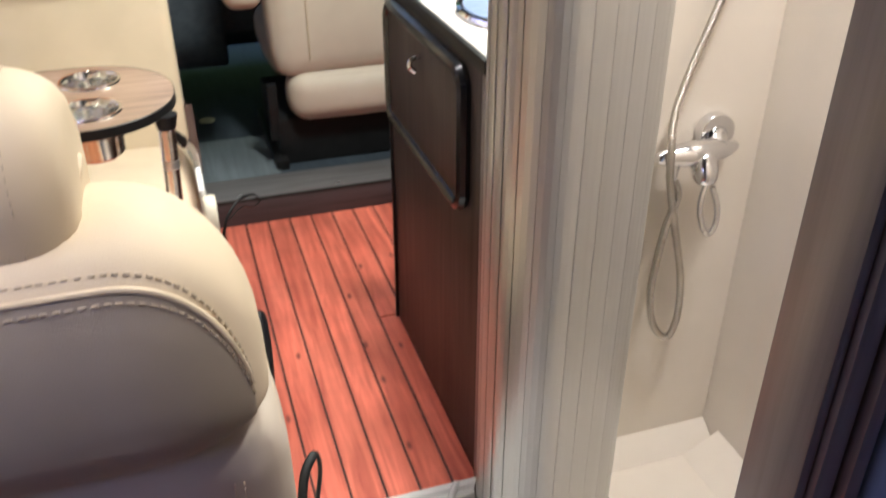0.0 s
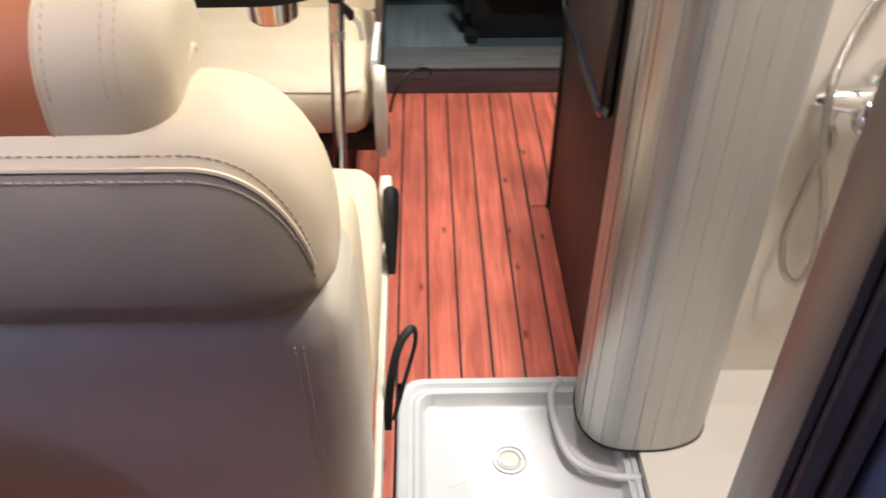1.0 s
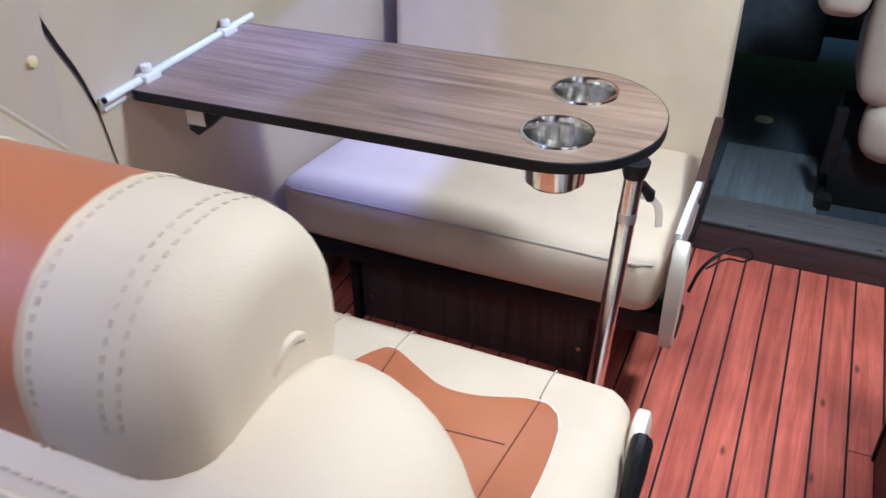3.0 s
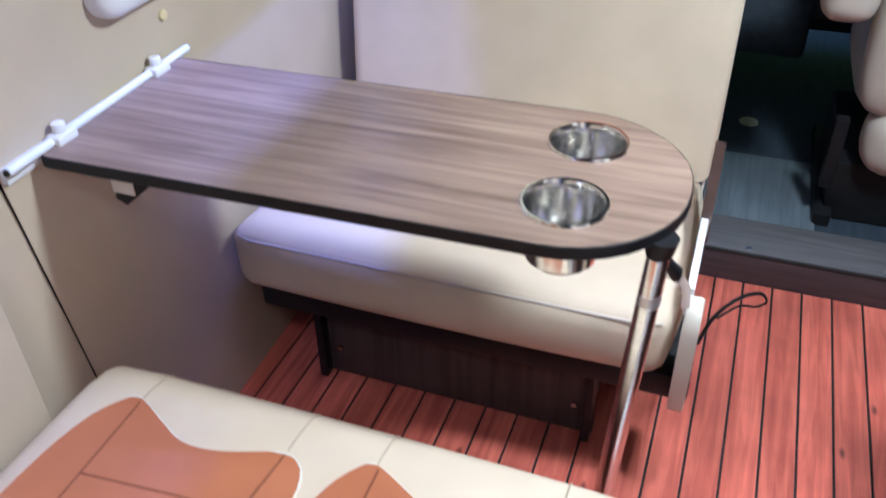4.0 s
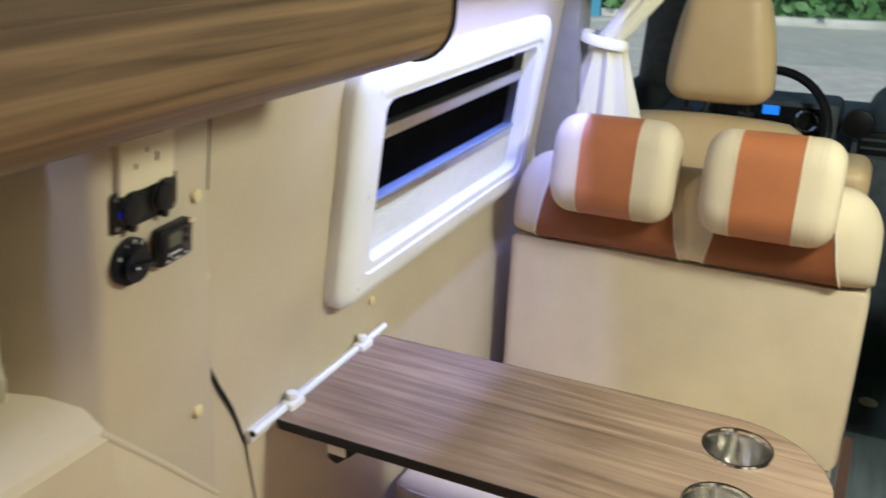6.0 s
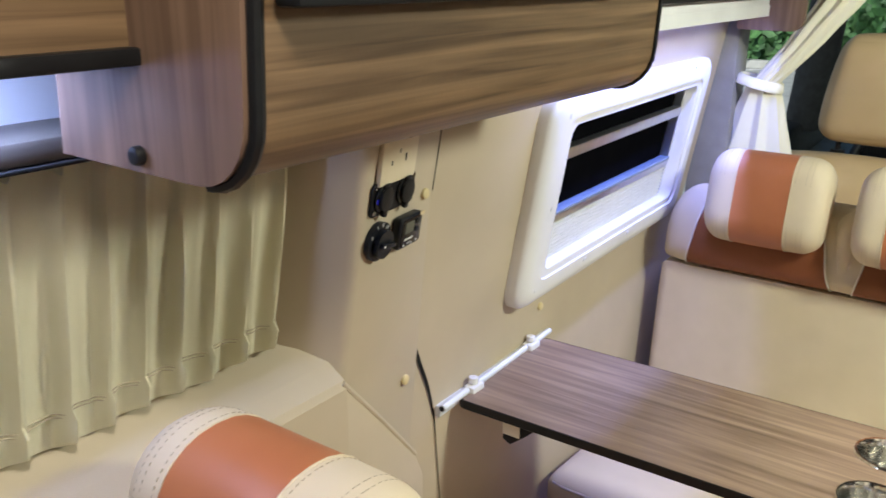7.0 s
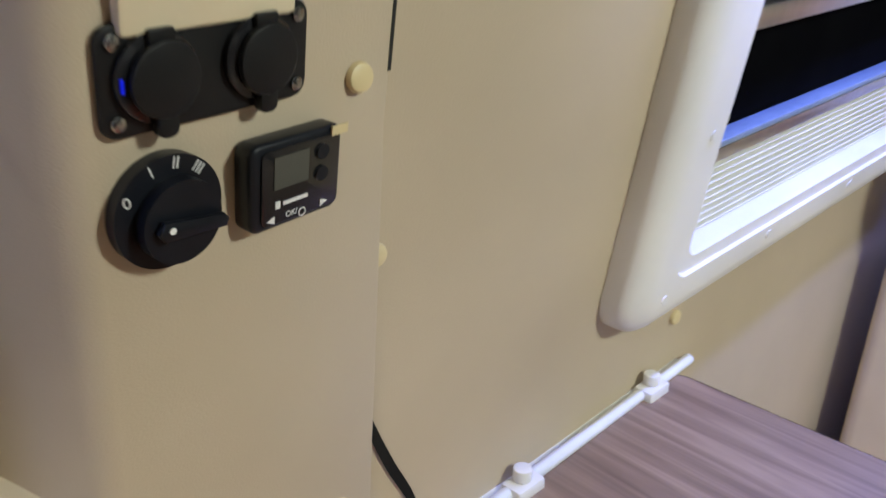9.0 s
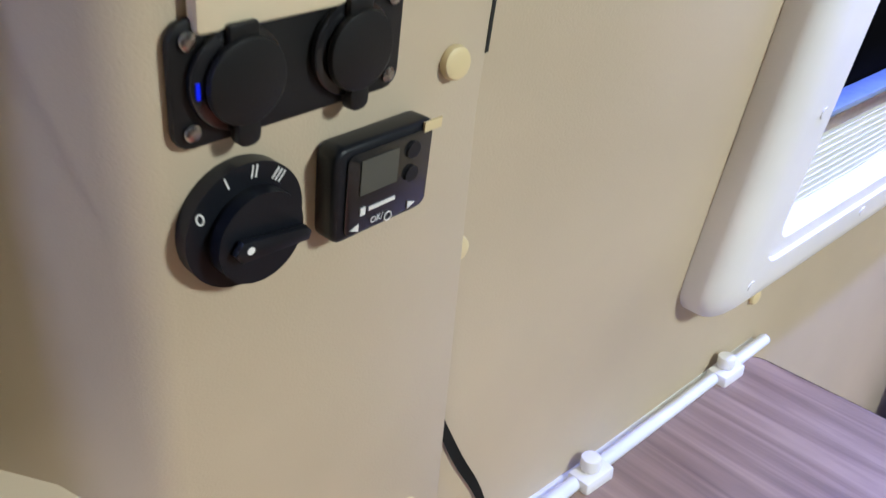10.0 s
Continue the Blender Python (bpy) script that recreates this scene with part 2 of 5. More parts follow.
def glow(name, color, strength):
    m, nt, b = nodes_of(name)
    b.inputs["Base Color"].default_value = (*color, 1)
    b.inputs["Emission Color"].default_value = (*color, 1)
    b.inputs["Emission Strength"].default_value = strength
    return m


LCD = glow("blue_display", (0.02, 0.22, 0.9), 1.0)
BLUELED = glow("blue_led", (0.0, 0.01, 0.8), 0.25)

# ---- mesh helpers ----


def root(name, label, category, where=(0, 0, 0), group="", kind=""):
    ob = new(name)
    ob.location = where
    ob.empty_display_size = 0.05
    return tagged(ob, label, category, group, kind)


def part(name, bm, material, parent=None, label="", smooth=True):
    me = bpy.data.meshes.new(name)
    bmesh.ops.recalc_face_normals(bm, faces=bm.faces[:])
    bm.to_mesh(me)
    bm.free()
    me.materials.append(material)
    if smooth:
        me.shade_smooth()
        me.set_sharp_from_angle(angle=radians(38))
    ob = new(name, me)
    if parent is not None:
        ob.parent = parent
        up = parent
        while up is not None:
            ob.location = ob.location - up.location
            up = up.parent
    return tagged(ob, label)


def thing(name, bm, material, label, category, group="", kind="", smooth=True):
    return tagged(part(name, bm, material, None, "", smooth), label, category, group, kind)


def box(x0, x1, y0, y1, z0, z1, bev=0.0, seg=2, bm=None):
    bm = bm or bmesh.new()
    got = bmesh.ops.create_cube(bm, size=1.0)["verts"]
    for v in got:
        v.co = Vector((x0 + (v.co.x + 0.5) * (x1 - x0), y0 + (v.co.y + 0.5) * (y1 - y0), z0 + (v.co.z + 0.5) * (z1 - z0)))
    if bev:
        edges = list({e for v in got for e in v.link_edges})
        bmesh.ops.bevel(bm, geom=edges, offset=bev, segments=seg, affect="EDGES", profile=0.5)
    return bm


def prism(outline, axis, a, b, bev=0.0, seg=2, bm=None):
    """A polygon in the plane across an axis, drawn out from a to b. Axis x: (y, z), y: (x, z), z: (x, y)."""
    bm = bm or bmesh.new()

    def at(p, d):
        return {"x": (d, p[0], p[1]), "y": (p[0], d, p[1]), "z": (p[0], p[1], d)}[axis]
    low = [bm.verts.new(at(p, a)) for p in outline]
    top = [bm.verts.new(at(p, b)) for p in outline]
    f0, f1 = bm.faces.new(low[::-1]), bm.faces.new(top)
    n = len(outline)
    for i in range(n):
        bm.faces.new((low[i], low[(i + 1) % n], top[(i + 1) % n], top[i]))
    if bev:
        bmesh.ops.bevel(bm, geom=list(f0.edges) + list(f1.edges), offset=bev, segments=seg, affect="EDGES", profile=0.5)
    return bm


def disc(c, r, axis, a, b, n=28, bev=0.0, bm=None, ry=None):
    ry = ry or r
    return prism([(c[0] + r * math.cos(2 * math.pi * i / n), c[1] + ry * math.sin(2 * math.pi * i / n)) for i in range(n)], axis, a, b, bev, 2, bm)


def tube(points, r, n=10, bm=None, flat=1.0):
    """A round bar along a line of points; flat squeezes it to a strap."""
    bm = bm or bmesh.new()
    pts = [Vector(p) for p in points]
    rings, side = [], None
    for i, p in enumerate(pts):
        d = (pts[min(i + 1, len(pts) - 1)] - pts[max(i - 1, 0)]).normalized()
        if side is None:
            side = d.cross(Vector((0, 0, 1)) if abs(d.z) < 0.9 else Vector((1, 0, 0))).normalized()
        side = (side - d * side.dot(d)).normalized()
        up = d.cross(side)
        rr = r[i] if isinstance(r, (list, tuple)) else r
        rings.append([bm.verts.new(p + side * rr * flat * math.cos(2 * math.pi * k / n) + up * rr * math.sin(2 * math.pi * k / n)) for k in range(n)])
    for a, b in zip(rings, rings[1:]):
        for k in range(n):
            bm.faces.new((a[k], a[(k + 1) % n], b[(k + 1) % n], b[k]))
    bm.faces.new(rings[0][::-1])
    bm.faces.new(rings[-1])
    return bm


def smooth_line(points, steps=6, closed=False):
    """A Catmull-Rom line through points."""
    pts = [Vector(p) for p in points]
    n, out = len(pts), []
    for i in range(n if closed else n - 1):
        p0 = pts[(i - 1) % n] if closed or i else pts[0]
        p1, p2 = pts[i], pts[(i + 1) % n]
        p3 = pts[(i + 2) % n] if closed or i + 2 < n else pts[-1]
        for k in range(steps):
            t = k / steps
            out.append(0.5 * ((2 * p1) + (p2 - p0) * t + (2 * p0 - 5 * p1 + 4 * p2 - p3) * t * t + (3 * p1 - p0 - 3 * p2 + p3) * t ** 3))
    if not closed:
        out.append(pts[-1])
    return out


def rounded(x0, x1, z0, z1, r, n=6):
    """The outline of a rectangle with round corners; r one radius or four (from low left, anticlockwise)."""
    r = r if isinstance(r, (list, tuple)) else [r] * 4
    out = []
    for (cx, cz, a), q in zip(((x0, z0, 180), (x1, z0, 270), (x1, z1, 0), (x0, z1, 90)), r):
        cx = cx + q if cx == x0 else cx - q
        cz = cz + q if cz == z0 else cz - q
        for k in range(n + 1):
            t = radians(a + 90 * k / n)
            out.append((cx + q * math.cos(t), cz + q * math.sin(t)))
    return out


def loft(profile, xs, shrink, centre, bm=None, caps=(True, True)):
    """A (y, z) profile carried along x, drawn towards its centre by shrink(x)."""
    bm = bm or bmesh.new()
    rings = []
    for x in xs:
        s = shrink(x)
        rings.append([bm.verts.new((x, centre[0] + (p[0] - centre[0]) * s, centre[1] + (p[1] - centre[1]) * s)) for p in profile])
    n = len(profile)
    for a, b in zip(rings, rings[1:]):
        for k in range(n):
            bm.faces.new((a[k], a[(k + 1) % n], b[(k + 1) % n], b[k]))
    if caps[0]:
        bm.faces.new(rings[0][::-1])
    if caps[1]:
        bm.faces.new(rings[-1])
    return bm


def cushion(x0, x1, y0, y1, z0, z1, r, puff=0.0, cuts=9):
    """A stuffed block: round edges of radius r and faces that swell by puff."""
    bm = bmesh.new()
    bmesh.ops.create_cube(bm, size=2.0)
    bmesh.ops.subdivide_edges(bm, edges=bm.edges[:], cuts=cuts, use_grid_fill=True)
    half = Vector(((x1 - x0) / 2, (y1 - y0) / 2, (z1 - z0) / 2))
    mid = Vector(((x0 + x1) / 2, (y0 + y1) / 2, (z0 + z1) / 2))
    for v in bm.verts:
        u = [math.copysign(1 - (1 - abs(c)) ** 1.6, c) if abs(c) < 1 else c for c in v.co]
        p = Vector((u[0] * half.x, u[1] * half.y, u[2] * half.z))
        q = min(r, min(half) * 0.98)
        inner = Vector([max(-h + q, min(h - q, c)) for c, h in zip(p, half)])
        d = p - inner
        if d.length > 1e-7:
            d.normalize()
            d = d * q
        w = [1 - c * c for c in u]
        swell = Vector((math.copysign(w[1] * w[2], u[0]) if abs(u[0]) > 0.99 else 0, math.copysign(w[0] * w[2], u[1]) if abs(u[1]) > 0.99 else 0,
                        math.copysign(w[0] * w[1], u[2]) if abs(u[2]) > 0.99 else 0))
        v.co = mid + inner + d + swell * puff
    return bm

# ---- structure ----


def lean(z):
    """How far the side wall leans in at a height."""
    if z < 0.74:
        return 0.0
    return 0.825 * (z - 0.74) ** 2 if z < 0.84 else 0.165 * (z - 0.79)


def lean_column(z, y=-0.306):
    """The column's face, which also turns away towards the window."""
    if z <= 0.6:
        return -0.003
    return 0.020 + 0.170 * (z - 0.82) - 0.130 * max(0.0, y + 0.306) * min(1.0, max(0.0, (z - 0.80) / 0.25))


def skew(y):
    """The side wall runs slightly out of line with the floor planks."""
    return 0.030 * max(0.0, y - 0.05)


def lean_wall(z, y):
    """The window wall falls back a little towards the column."""
    u = min(1.0, max(0.0, (z - 0.78) / 0.24))
    v = min(1.0, max(0.0, (0.17 - y) / 0.30))
    return lean(z) - skew(y) - 0.022 * u * u * (3 - 2 * u) * v * v * (1.5 - 0.5 * v)


def steps(stops, size):
    """The stops with even steps between them."""
    out = []
    for a, b in zip(stops, stops[1:]):
        n = max(1, round((b - a) / size))
        out += [a + (b - a) * k / n for k in range(n)]
    return out + [stops[-1]]


def pierced_wall(y0, y1, z0, z1, hole, face, thick):
    """A curved wall sheet of some thickness with one opening through it."""
    ys, zs = steps([y0, hole[0], hole[1], y1], 0.03), steps([z0, hole[2], hole[3], z1], 0.03)
    bm = bmesh.new()
    sheet = [[[bm.verts.new((face(z, y) - d, y, z)) for z in zs] for y in ys] for d in (0, thick)]

    def solid(i, j):
        if not (0 <= i < len(ys) - 1 and 0 <= j < len(zs) - 1):
            return False
        y, z = (ys[i] + ys[i + 1]) / 2, (zs[j] + zs[j + 1]) / 2
        return not (hole[0] < y < hole[1] and hole[2] < z < hole[3])
    f, b = sheet
    for i in range(len(ys) - 1):
        for j in range(len(zs) - 1):
            if not solid(i, j):
                continue
            ring = [(i, j), (i + 1, j), (i + 1, j + 1), (i, j + 1)]
            bm.faces.new([f[p][q] for p, q in ring])
            bm.faces.new([b[p][q] for p, q in ring[::-1]])
            for (di, dj), (u, v) in zip(((0, -1), (1, 0), (0, 1), (-1, 0)), zip(ring, ring[1:] + ring[:1])):
                if not solid(i + di, j + dj):
                    bm.faces.new([f[u[0]][u[1]], b[u[0]][u[1]], b[v[0]][v[1]], f[v[0]][v[1]]])
    for v in [v for v in bm.verts if not v.link_faces]:
        bm.verts.remove(v)
    return bm


WY0, WY1, WZ0, WZ1 = 0.236, 0.915, 0.896, 1.177
thing("wall_left", pierced_wall(-0.128, 1.14, 0.0, 1.90, (WY0, WY1, WZ0, WZ1), lean_wall, 0.035), WALLVINYL,
      "beige vinyl wall panel beside the dinette table", "wall", kind="structure")
col = bmesh.new()
rows = []
for z in (0.0, 0.6, 0.82, 1.10, 1.45):
    f = lean_column(z)
    g = lean_column(z, -0.131)
    plan = [(g - 0.03, -0.1285), (g - 0.002, -0.1285), (g, -0.131), (f, -0.306), (f - 0.0015, -0.313), (f - 0.006, -0.3195), (f - 0.012, -0.324), (-0.046, -0.385), (-0.09, -0.385), (-0.09, -0.1285)]
    rows.append([col.verts.new((x, y, z)) for x, y in plan])
for ra, rb in zip(rows, rows[1:]):
    for k in range(len(ra)):
        col.faces.new((ra[k], ra[(k + 1) % len(ra)], rb[(k + 1) % len(rb)], rb[k]))
col.faces.new(rows[0][::-1])
col.faces.new(rows[-1])
thing("wall_left_column", col, WALLVINYL, "beige vinyl wall column with switches and sockets", "wall", kind="structure")
thing("wall_left_rear", box(-0.10, -0.05, -2.3, -0.3852, 0.0, 1.90), WALLWHITE, "white upper wall behind the curtain", "wall", kind="structure")
thing("wheel_arch_panel", prism([(-0.3285, 0.897), (-0.168, 0.702), (-0.150, 0.66), (-0.140, 0.0), (-0.3285, 0.0)], "x", -0.02, 0.0500, 0.004), WALLVINYL,
      "beige vinyl panel sloping down from the ledge", "wall panel", kind="structure")
thing("panel_bead", tube([(0.048, -0.333, 0.899), (0.047, -0.250, 0.804), (0.046, -0.168, 0.705)], 0.0045, 8), WALLVINYL, "beige bead along the sloping panel", "trim", kind="structure")
thing("window_ledge", prism([(-0.05, 0.0), (-0.05, 0.957), (0.02, 0.92), (0.048, 0.902), (0.052, 0.89), (0.052, 0.0)], "y", -2.3, -0.328, 0.0), WALLVINYL,
      "beige vinyl ledge below the curtained window", "ledge", kind="structure", smooth=False)
thing("wall_right", box(1.69, 1.74, -0.945, -0.17, 0.0, 1.90), SHOWER, "cream wall panel of the shower side", "wall", kind="structure")
# Unseen side walls, given the dark laminate to limit bounce from the lamp.
for y0, y1 in ((-2.3, -0.945), (-0.17, 3.0)):
    thing("wall_right_dark", box(1.69, 1.74, y0, y1, 0.0, 1.90), DARKWOOD, "unseen side wall, made dark to cut bounced light", "wall", kind="structure")
# Behind every view; dark laminate here only reduces bounced light.
thing("wall_rear", box(-0.1, 1.74, -2.36, -2.3, 0.0, 1.90), DARKWOOD, "unseen rear wall, made dark to cut bounced light", "wall", kind="structure")
# Out of view; its dark tone keeps the interior fill light down.
thing("ceiling", box(-0.1, 1.74, -2.36, 2.05, 1.90, 1.95), DARKROOF, "unseen ceiling, kept dark to cut bounced light", "ceiling", kind="structure")
base = box(-0.06, 0.866, -2.3, 1.005, -0.06, -0.004)
box(0.8665, 1.69, -0.167, 1.005, -0.06, -0.004, bm=base)
box(0.8665, 1.69, -2.3, -0.1675, -0.06, -0.03, bm=base)
floor = thing("floor", base, CAULK, "red-brown teak plank floor with black joints", "floor", kind="structure")

# step up to the cab
step = root("cab_step", "dark step with a grey metal-look nosing up to the cab", "step", (1.0, 1.08, 0), kind="structure")
part("riser", box(-0.04, 1.69, 1.006, 1.148, -0.02, 0.074, 0.003), STEPFACE, step)
part("nosing", box(-0.04, 1.69, 1.012, 1.150, 0.075, 0.083, 0.003), STEPTOP, step, "grey ribbed nosing")
part("edge_strip", box(-0.04, 1.69, 1.006, 1.012, 0.070, 0.080, 0.002), CAULK, step, "black edge strip")
for x in (0.925, 1.218, 1.5, 0.6):
    part("screw", disc((x, 1.025), 0.006, "z", 0.083, 0.0855, 12), ALU, step)
thing("cab_floor", box(-0.04, 1.69, 1.151, 3.0, 0.0, 0.066), CABFLOOR, "dark blue-grey vinyl cab floor", "floor", kind="structure")
thing("floor_mat", box(0.80, 1.068, 1.160, 1.50, 0.066, 0.072, 0.002), CABMAT, "grey wood-pattern mat on the cab floor", "mat")
thing("floor_tag", disc((0.883, 1.705), 0.027, "z", 0.066, 0.070, 20), STICKER, "round pale green tag on the cab floor", "tag")

ORANGESEAM = surface("orange_seam", (0.16, 0.05, 0.02), (0.20, 0.065, 0.03), 0.7, bump=0)

# ---- front dinette bench, facing the rear ----


def stitch(line, parent, r=0.0011, gap=0.0065, mat=None):
    """A row of stitches along a line, as one seam."""
    bm = bmesh.new()
    pts = smooth_line(line, 6)
    pts = [a.lerp(b, k / n) for a, b in zip(pts, pts[1:]) for n in [max(1, round((b - a).length / 0.002))] for k in range(n)] + [pts[-1]]
    acc = 0.0
    for a, b in zip(pts, pts[1:]):
        acc += (b - a).length
        if acc > gap:
            d = (b - a).normalized() * gap * 0.34
            tube([b - d, b + d], r, 5, bm)
            acc = 0.0
    return part("seam", bm, mat or SEAM, parent)


def headrest(x0, x1, yc, zc, dy, dz, tilt, fa=0.25, fb=0.715):
    """A roll headrest: cream ends, orange middle, pale piping at the joints. It tips forwards by tilt."""
    h = root("headrest", "cream leather roll headrest with an orange middle panel", "headrest", ((x0 + x1) / 2, yc, zc - dz), group="bench headrests")
    prof = []
    for y, z in rounded(-dy, dy, -dz, dz, min(dy, dz) * 0.94, 7):
        c, s = math.cos(radians(tilt)), math.sin(radians(tilt))
        prof.append((yc + y * c - z * s, zc + y * s + z * c))
    w = x1 - x0
    a, b = x0 + fa * w, x0 + fb * w

    def shrink(x):
        d = min(x - x0, x1 - x) / 0.045
        return 0.60 + 0.40 * math.sqrt(max(0.0, 1 - (1 - min(1.0, d)) ** 2)) + 0.012 * math.sin(math.pi * (x - x0) / w)
    left = [x0 + (a - x0) * (k / 9) ** 1.6 for k in range(10)]
    mid = [a + (b - a) * k / 4 for k in range(5)]
    right = [x1 - (x1 - b) * (k / 9) ** 1.6 for k in range(9, -1, -1)]
    c = (yc, zc)
    part("end_roll", loft(prof, left, shrink, c, caps=(True, False)), CREAM, h)
    part("middle_panel", loft(prof, mid, shrink, c, caps=(False, False)), ORANGE, h, "orange leather panel")
    part("end_roll", loft(prof, right, shrink, c, caps=(False, True)), CREAM, h)
    for x in (a, b):
        s = shrink(x) * 1.004
        ring = [(x, c[0] + (p[0] - c[0]) * s, c[1] + (p[1] - c[1]) * s) for p in prof]
        part("piping", tube(ring + ring[:1], 0.0013, 6), CREAM, h)
        for off in (-0.007, 0.007):
            if (off < 0) == (x == a):
                s2 = shrink(x + off) * 1.006
                stitch([(x + off, c[0] + (p[0] - c[0]) * s2, c[1] + (p[1] - c[1]) * s2) for p in prof], h, 0.0006, 0.0060, SEAM)
    for x in (x0 + 0.030, x0 + 0.040, x1 - 0.046, x1 - 0.036):
        s2 = shrink(x) * 1.002
        stitch([(x, c[0] + (p[0] - c[0]) * s2, c[1] + (p[1] - c[1]) * s2) for p in prof], h, 0.00045, 0.0060)
    return h


benchA = root("dinette_bench", "cream leather dinette bench with orange back panels beside the table", "bench", (0.41, 0.65, 0))


def sloped(bm):
    """Drops a seat towards the backrest."""
    for v in bm.verts:
        v.co.z -= 0.11 * max(0.0, v.co.y - 0.36) * min(1.0, max(0.0, (v.co.z - 0.25) / 0.12))
    return bm


part("seat_cushion", sloped(cushion(0.015, 0.80, 0.335, 0.90, 0.255, 0.392, 0.035, 0.020)), CREAM, benchA)
part("seam_piping", sloped(tube([(0.03, 0.90, 0.372), (0.022, 0.40, 0.372), (0.035, 0.343, 0.372), (0.06, 0.336, 0.372), (0.42, 0.331, 0.374), (0.76, 0.336, 0.372), (0.785, 0.345, 0.372), (0.798, 0.40, 0.372), (0.80, 0.90, 0.372)], 0.003, 6)), GREYLEATHER, benchA)
stitch([(0.06, 0.3325, 0.364), (0.42, 0.3265, 0.366), (0.76, 0.3325, 0.364)], benchA, 0.0006, 0.006)
part("seat_pan", box(0.05, 0.82, 0.36, 0.92, 0.205, 0.256, 0.006), BLACK, benchA, "black metal seat pan")
part("base_panel", box(0.140, 0.690, 0.425, 0.445, 0.004, 0.205, 0.002), DARKWOOD, benchA, "dark wood base panel")
for x in (0.138, 0.680):
    part("base_bracket", box(x - 0.008, x + 0.008, 0.40, 0.425, 0.004, 0.205, 0.002), BLACK, benchA, "black bracket")
for x in (0.170, 0.652):
    part("screw", disc((x, 0.072), 0.006, "y", 0.421, 0.4252, 12), SCREWSTEEL, benchA)
part("base_box", box(0.16, 0.68, 0.46, 0.90, 0.004, 0.205), DARKWOOD, benchA)
# backrest: a flat lower panel that leans, and a swollen upper part
back = prism([(0.860, 0.33), (0.897, 0.734), (1.0, 0.735), (1.005, 0.40), (0.96, 0.30)], "x", 0.02, 0.812, 0.028, 4)
part("backrest", back, CREAM, benchA)
for x in (0.8105, 0.0215):
    part("seam_piping", tube([(x, 0.894, 0.42), (x, 0.921, 0.690)], 0.0018, 6), GREYLEATHER, benchA)


def shoulder_profile(y, s):
    """Side section of the upper backrest, bulging towards s."""
    return [(y + s * a, z) for a, z in ((0.0, 0.747), (0.035, 0.739), (0.075, 0.743), (0.10, 0.766), (0.105, 0.80), (0.095, 0.86), (0.07, 0.91), (0.03, 0.935),
                                        (-0.01, 0.925), (-0.03, 0.88), (-0.03, 0.80), (-0.02, 0.751))]


def shoulder(parent, y, s, x0, x1):
    prof = [(p.y, p.z) for p in smooth_line([(0, a, b) for a, b in shoulder_profile(y, s)], 3, True)]
    c = (y + s * 0.02, 0.75)

    def shrink(x):
        d = min(x - x0, x1 - x) / 0.085
        return 0.42 + 0.58 * math.sqrt(max(0.0, 1 - (1 - min(1.0, d)) ** 2))
    xs = [x0 + 0.10 * (k / 10) ** 1.7 for k in range(11)] + [x0 + 0.10 + (x1 - x0 - 0.20) * k / 8 for k in range(1, 8)] + [x1 - 0.10 * (k / 10) ** 1.7 for k in range(10, -1, -1)]
    return part("upper_backrest", loft(prof, xs, shrink, c), CREAM, parent), prof, c, shrink


up, prof, c, _ = shoulder(benchA, 0.972, -1, 0.026, 0.815)
for x0, x1 in ((0.09, 0.435), (0.475, 0.755)):
    # orange panel over the lower front of the upper backrest
    face = [p for p in prof if p[0] < 0.952 and 0.738 < p[1] < 0.90]
    face.sort(key=lambda p: p[1])
    bm = bmesh.new()
    rows = []
    for i, p in enumerate(face):
        t = i / (len(face) - 1)
        ins = 0.035 * t ** 2
        rows.append([bm.verts.new((x0 + ins + (x1 - x0 - 2 * ins) * k / 10, p[0] - 0.004, p[1])) for k in range(11)])
    for ra, rb in zip(rows, rows[1:]):
        for k in range(10):
            bm.faces.new((ra[k], ra[k + 1], rb[k + 1], rb[k]))
    edge0 = [(r[0].co.x, r[0].co.y - 0.001, r[0].co.z) for r in rows]
    edge1 = [(r[-1].co.x, r[-1].co.y - 0.001, r[-1].co.z) for r in rows]
    bmesh.ops.solidify(bm, geom=bm.faces[:], thickness=0.006)
    part("orange_panel", bm, ORANGE, benchA, "orange leather panel")
    part("piping", tube(edge0, 0.0022, 6), PIPING, benchA)
    part("piping", tube(edge1, 0.0022, 6), PIPING, benchA)
part("middle_panel", cushion(0.425, 0.482, 0.868, 0.99, 0.755, 0.925, 0.028, 0.004), CREAM, benchA)
headrest(0.145, 0.408, 0.872, 0.938, 0.066, 0.108, -12)
headrest(0.466, 0.727, 0.872, 0.938, 0.066, 0.108, -12)
# aisle side: cream cover, brown lever, strap
part("side_cover", prism([(p.x, p.y) for p in smooth_line([(0.335, 0.215, 0), (0.335, 0.36, 0), (0.352, 0.408, 0), (0.385, 0.408, 0), (0.402, 0.33, 0), (0.39, 0.235, 0), (0.36, 0.205, 0)], 4, True)], "x", 0.816, 0.842, 0.005), CREAMPLASTIC, benchA, "cream plastic end cover")
part("side_rail", prism([(0.375, 0.375), (0.38, 0.425), (0.48, 0.424), (0.60, 0.412), (0.66, 0.405), (0.66, 0.38), (0.55, 0.36), (0.42, 0.355)], "x", 0.812, 0.824, 0.003), WHITEPLASTIC, benchA, "white plastic side rail")
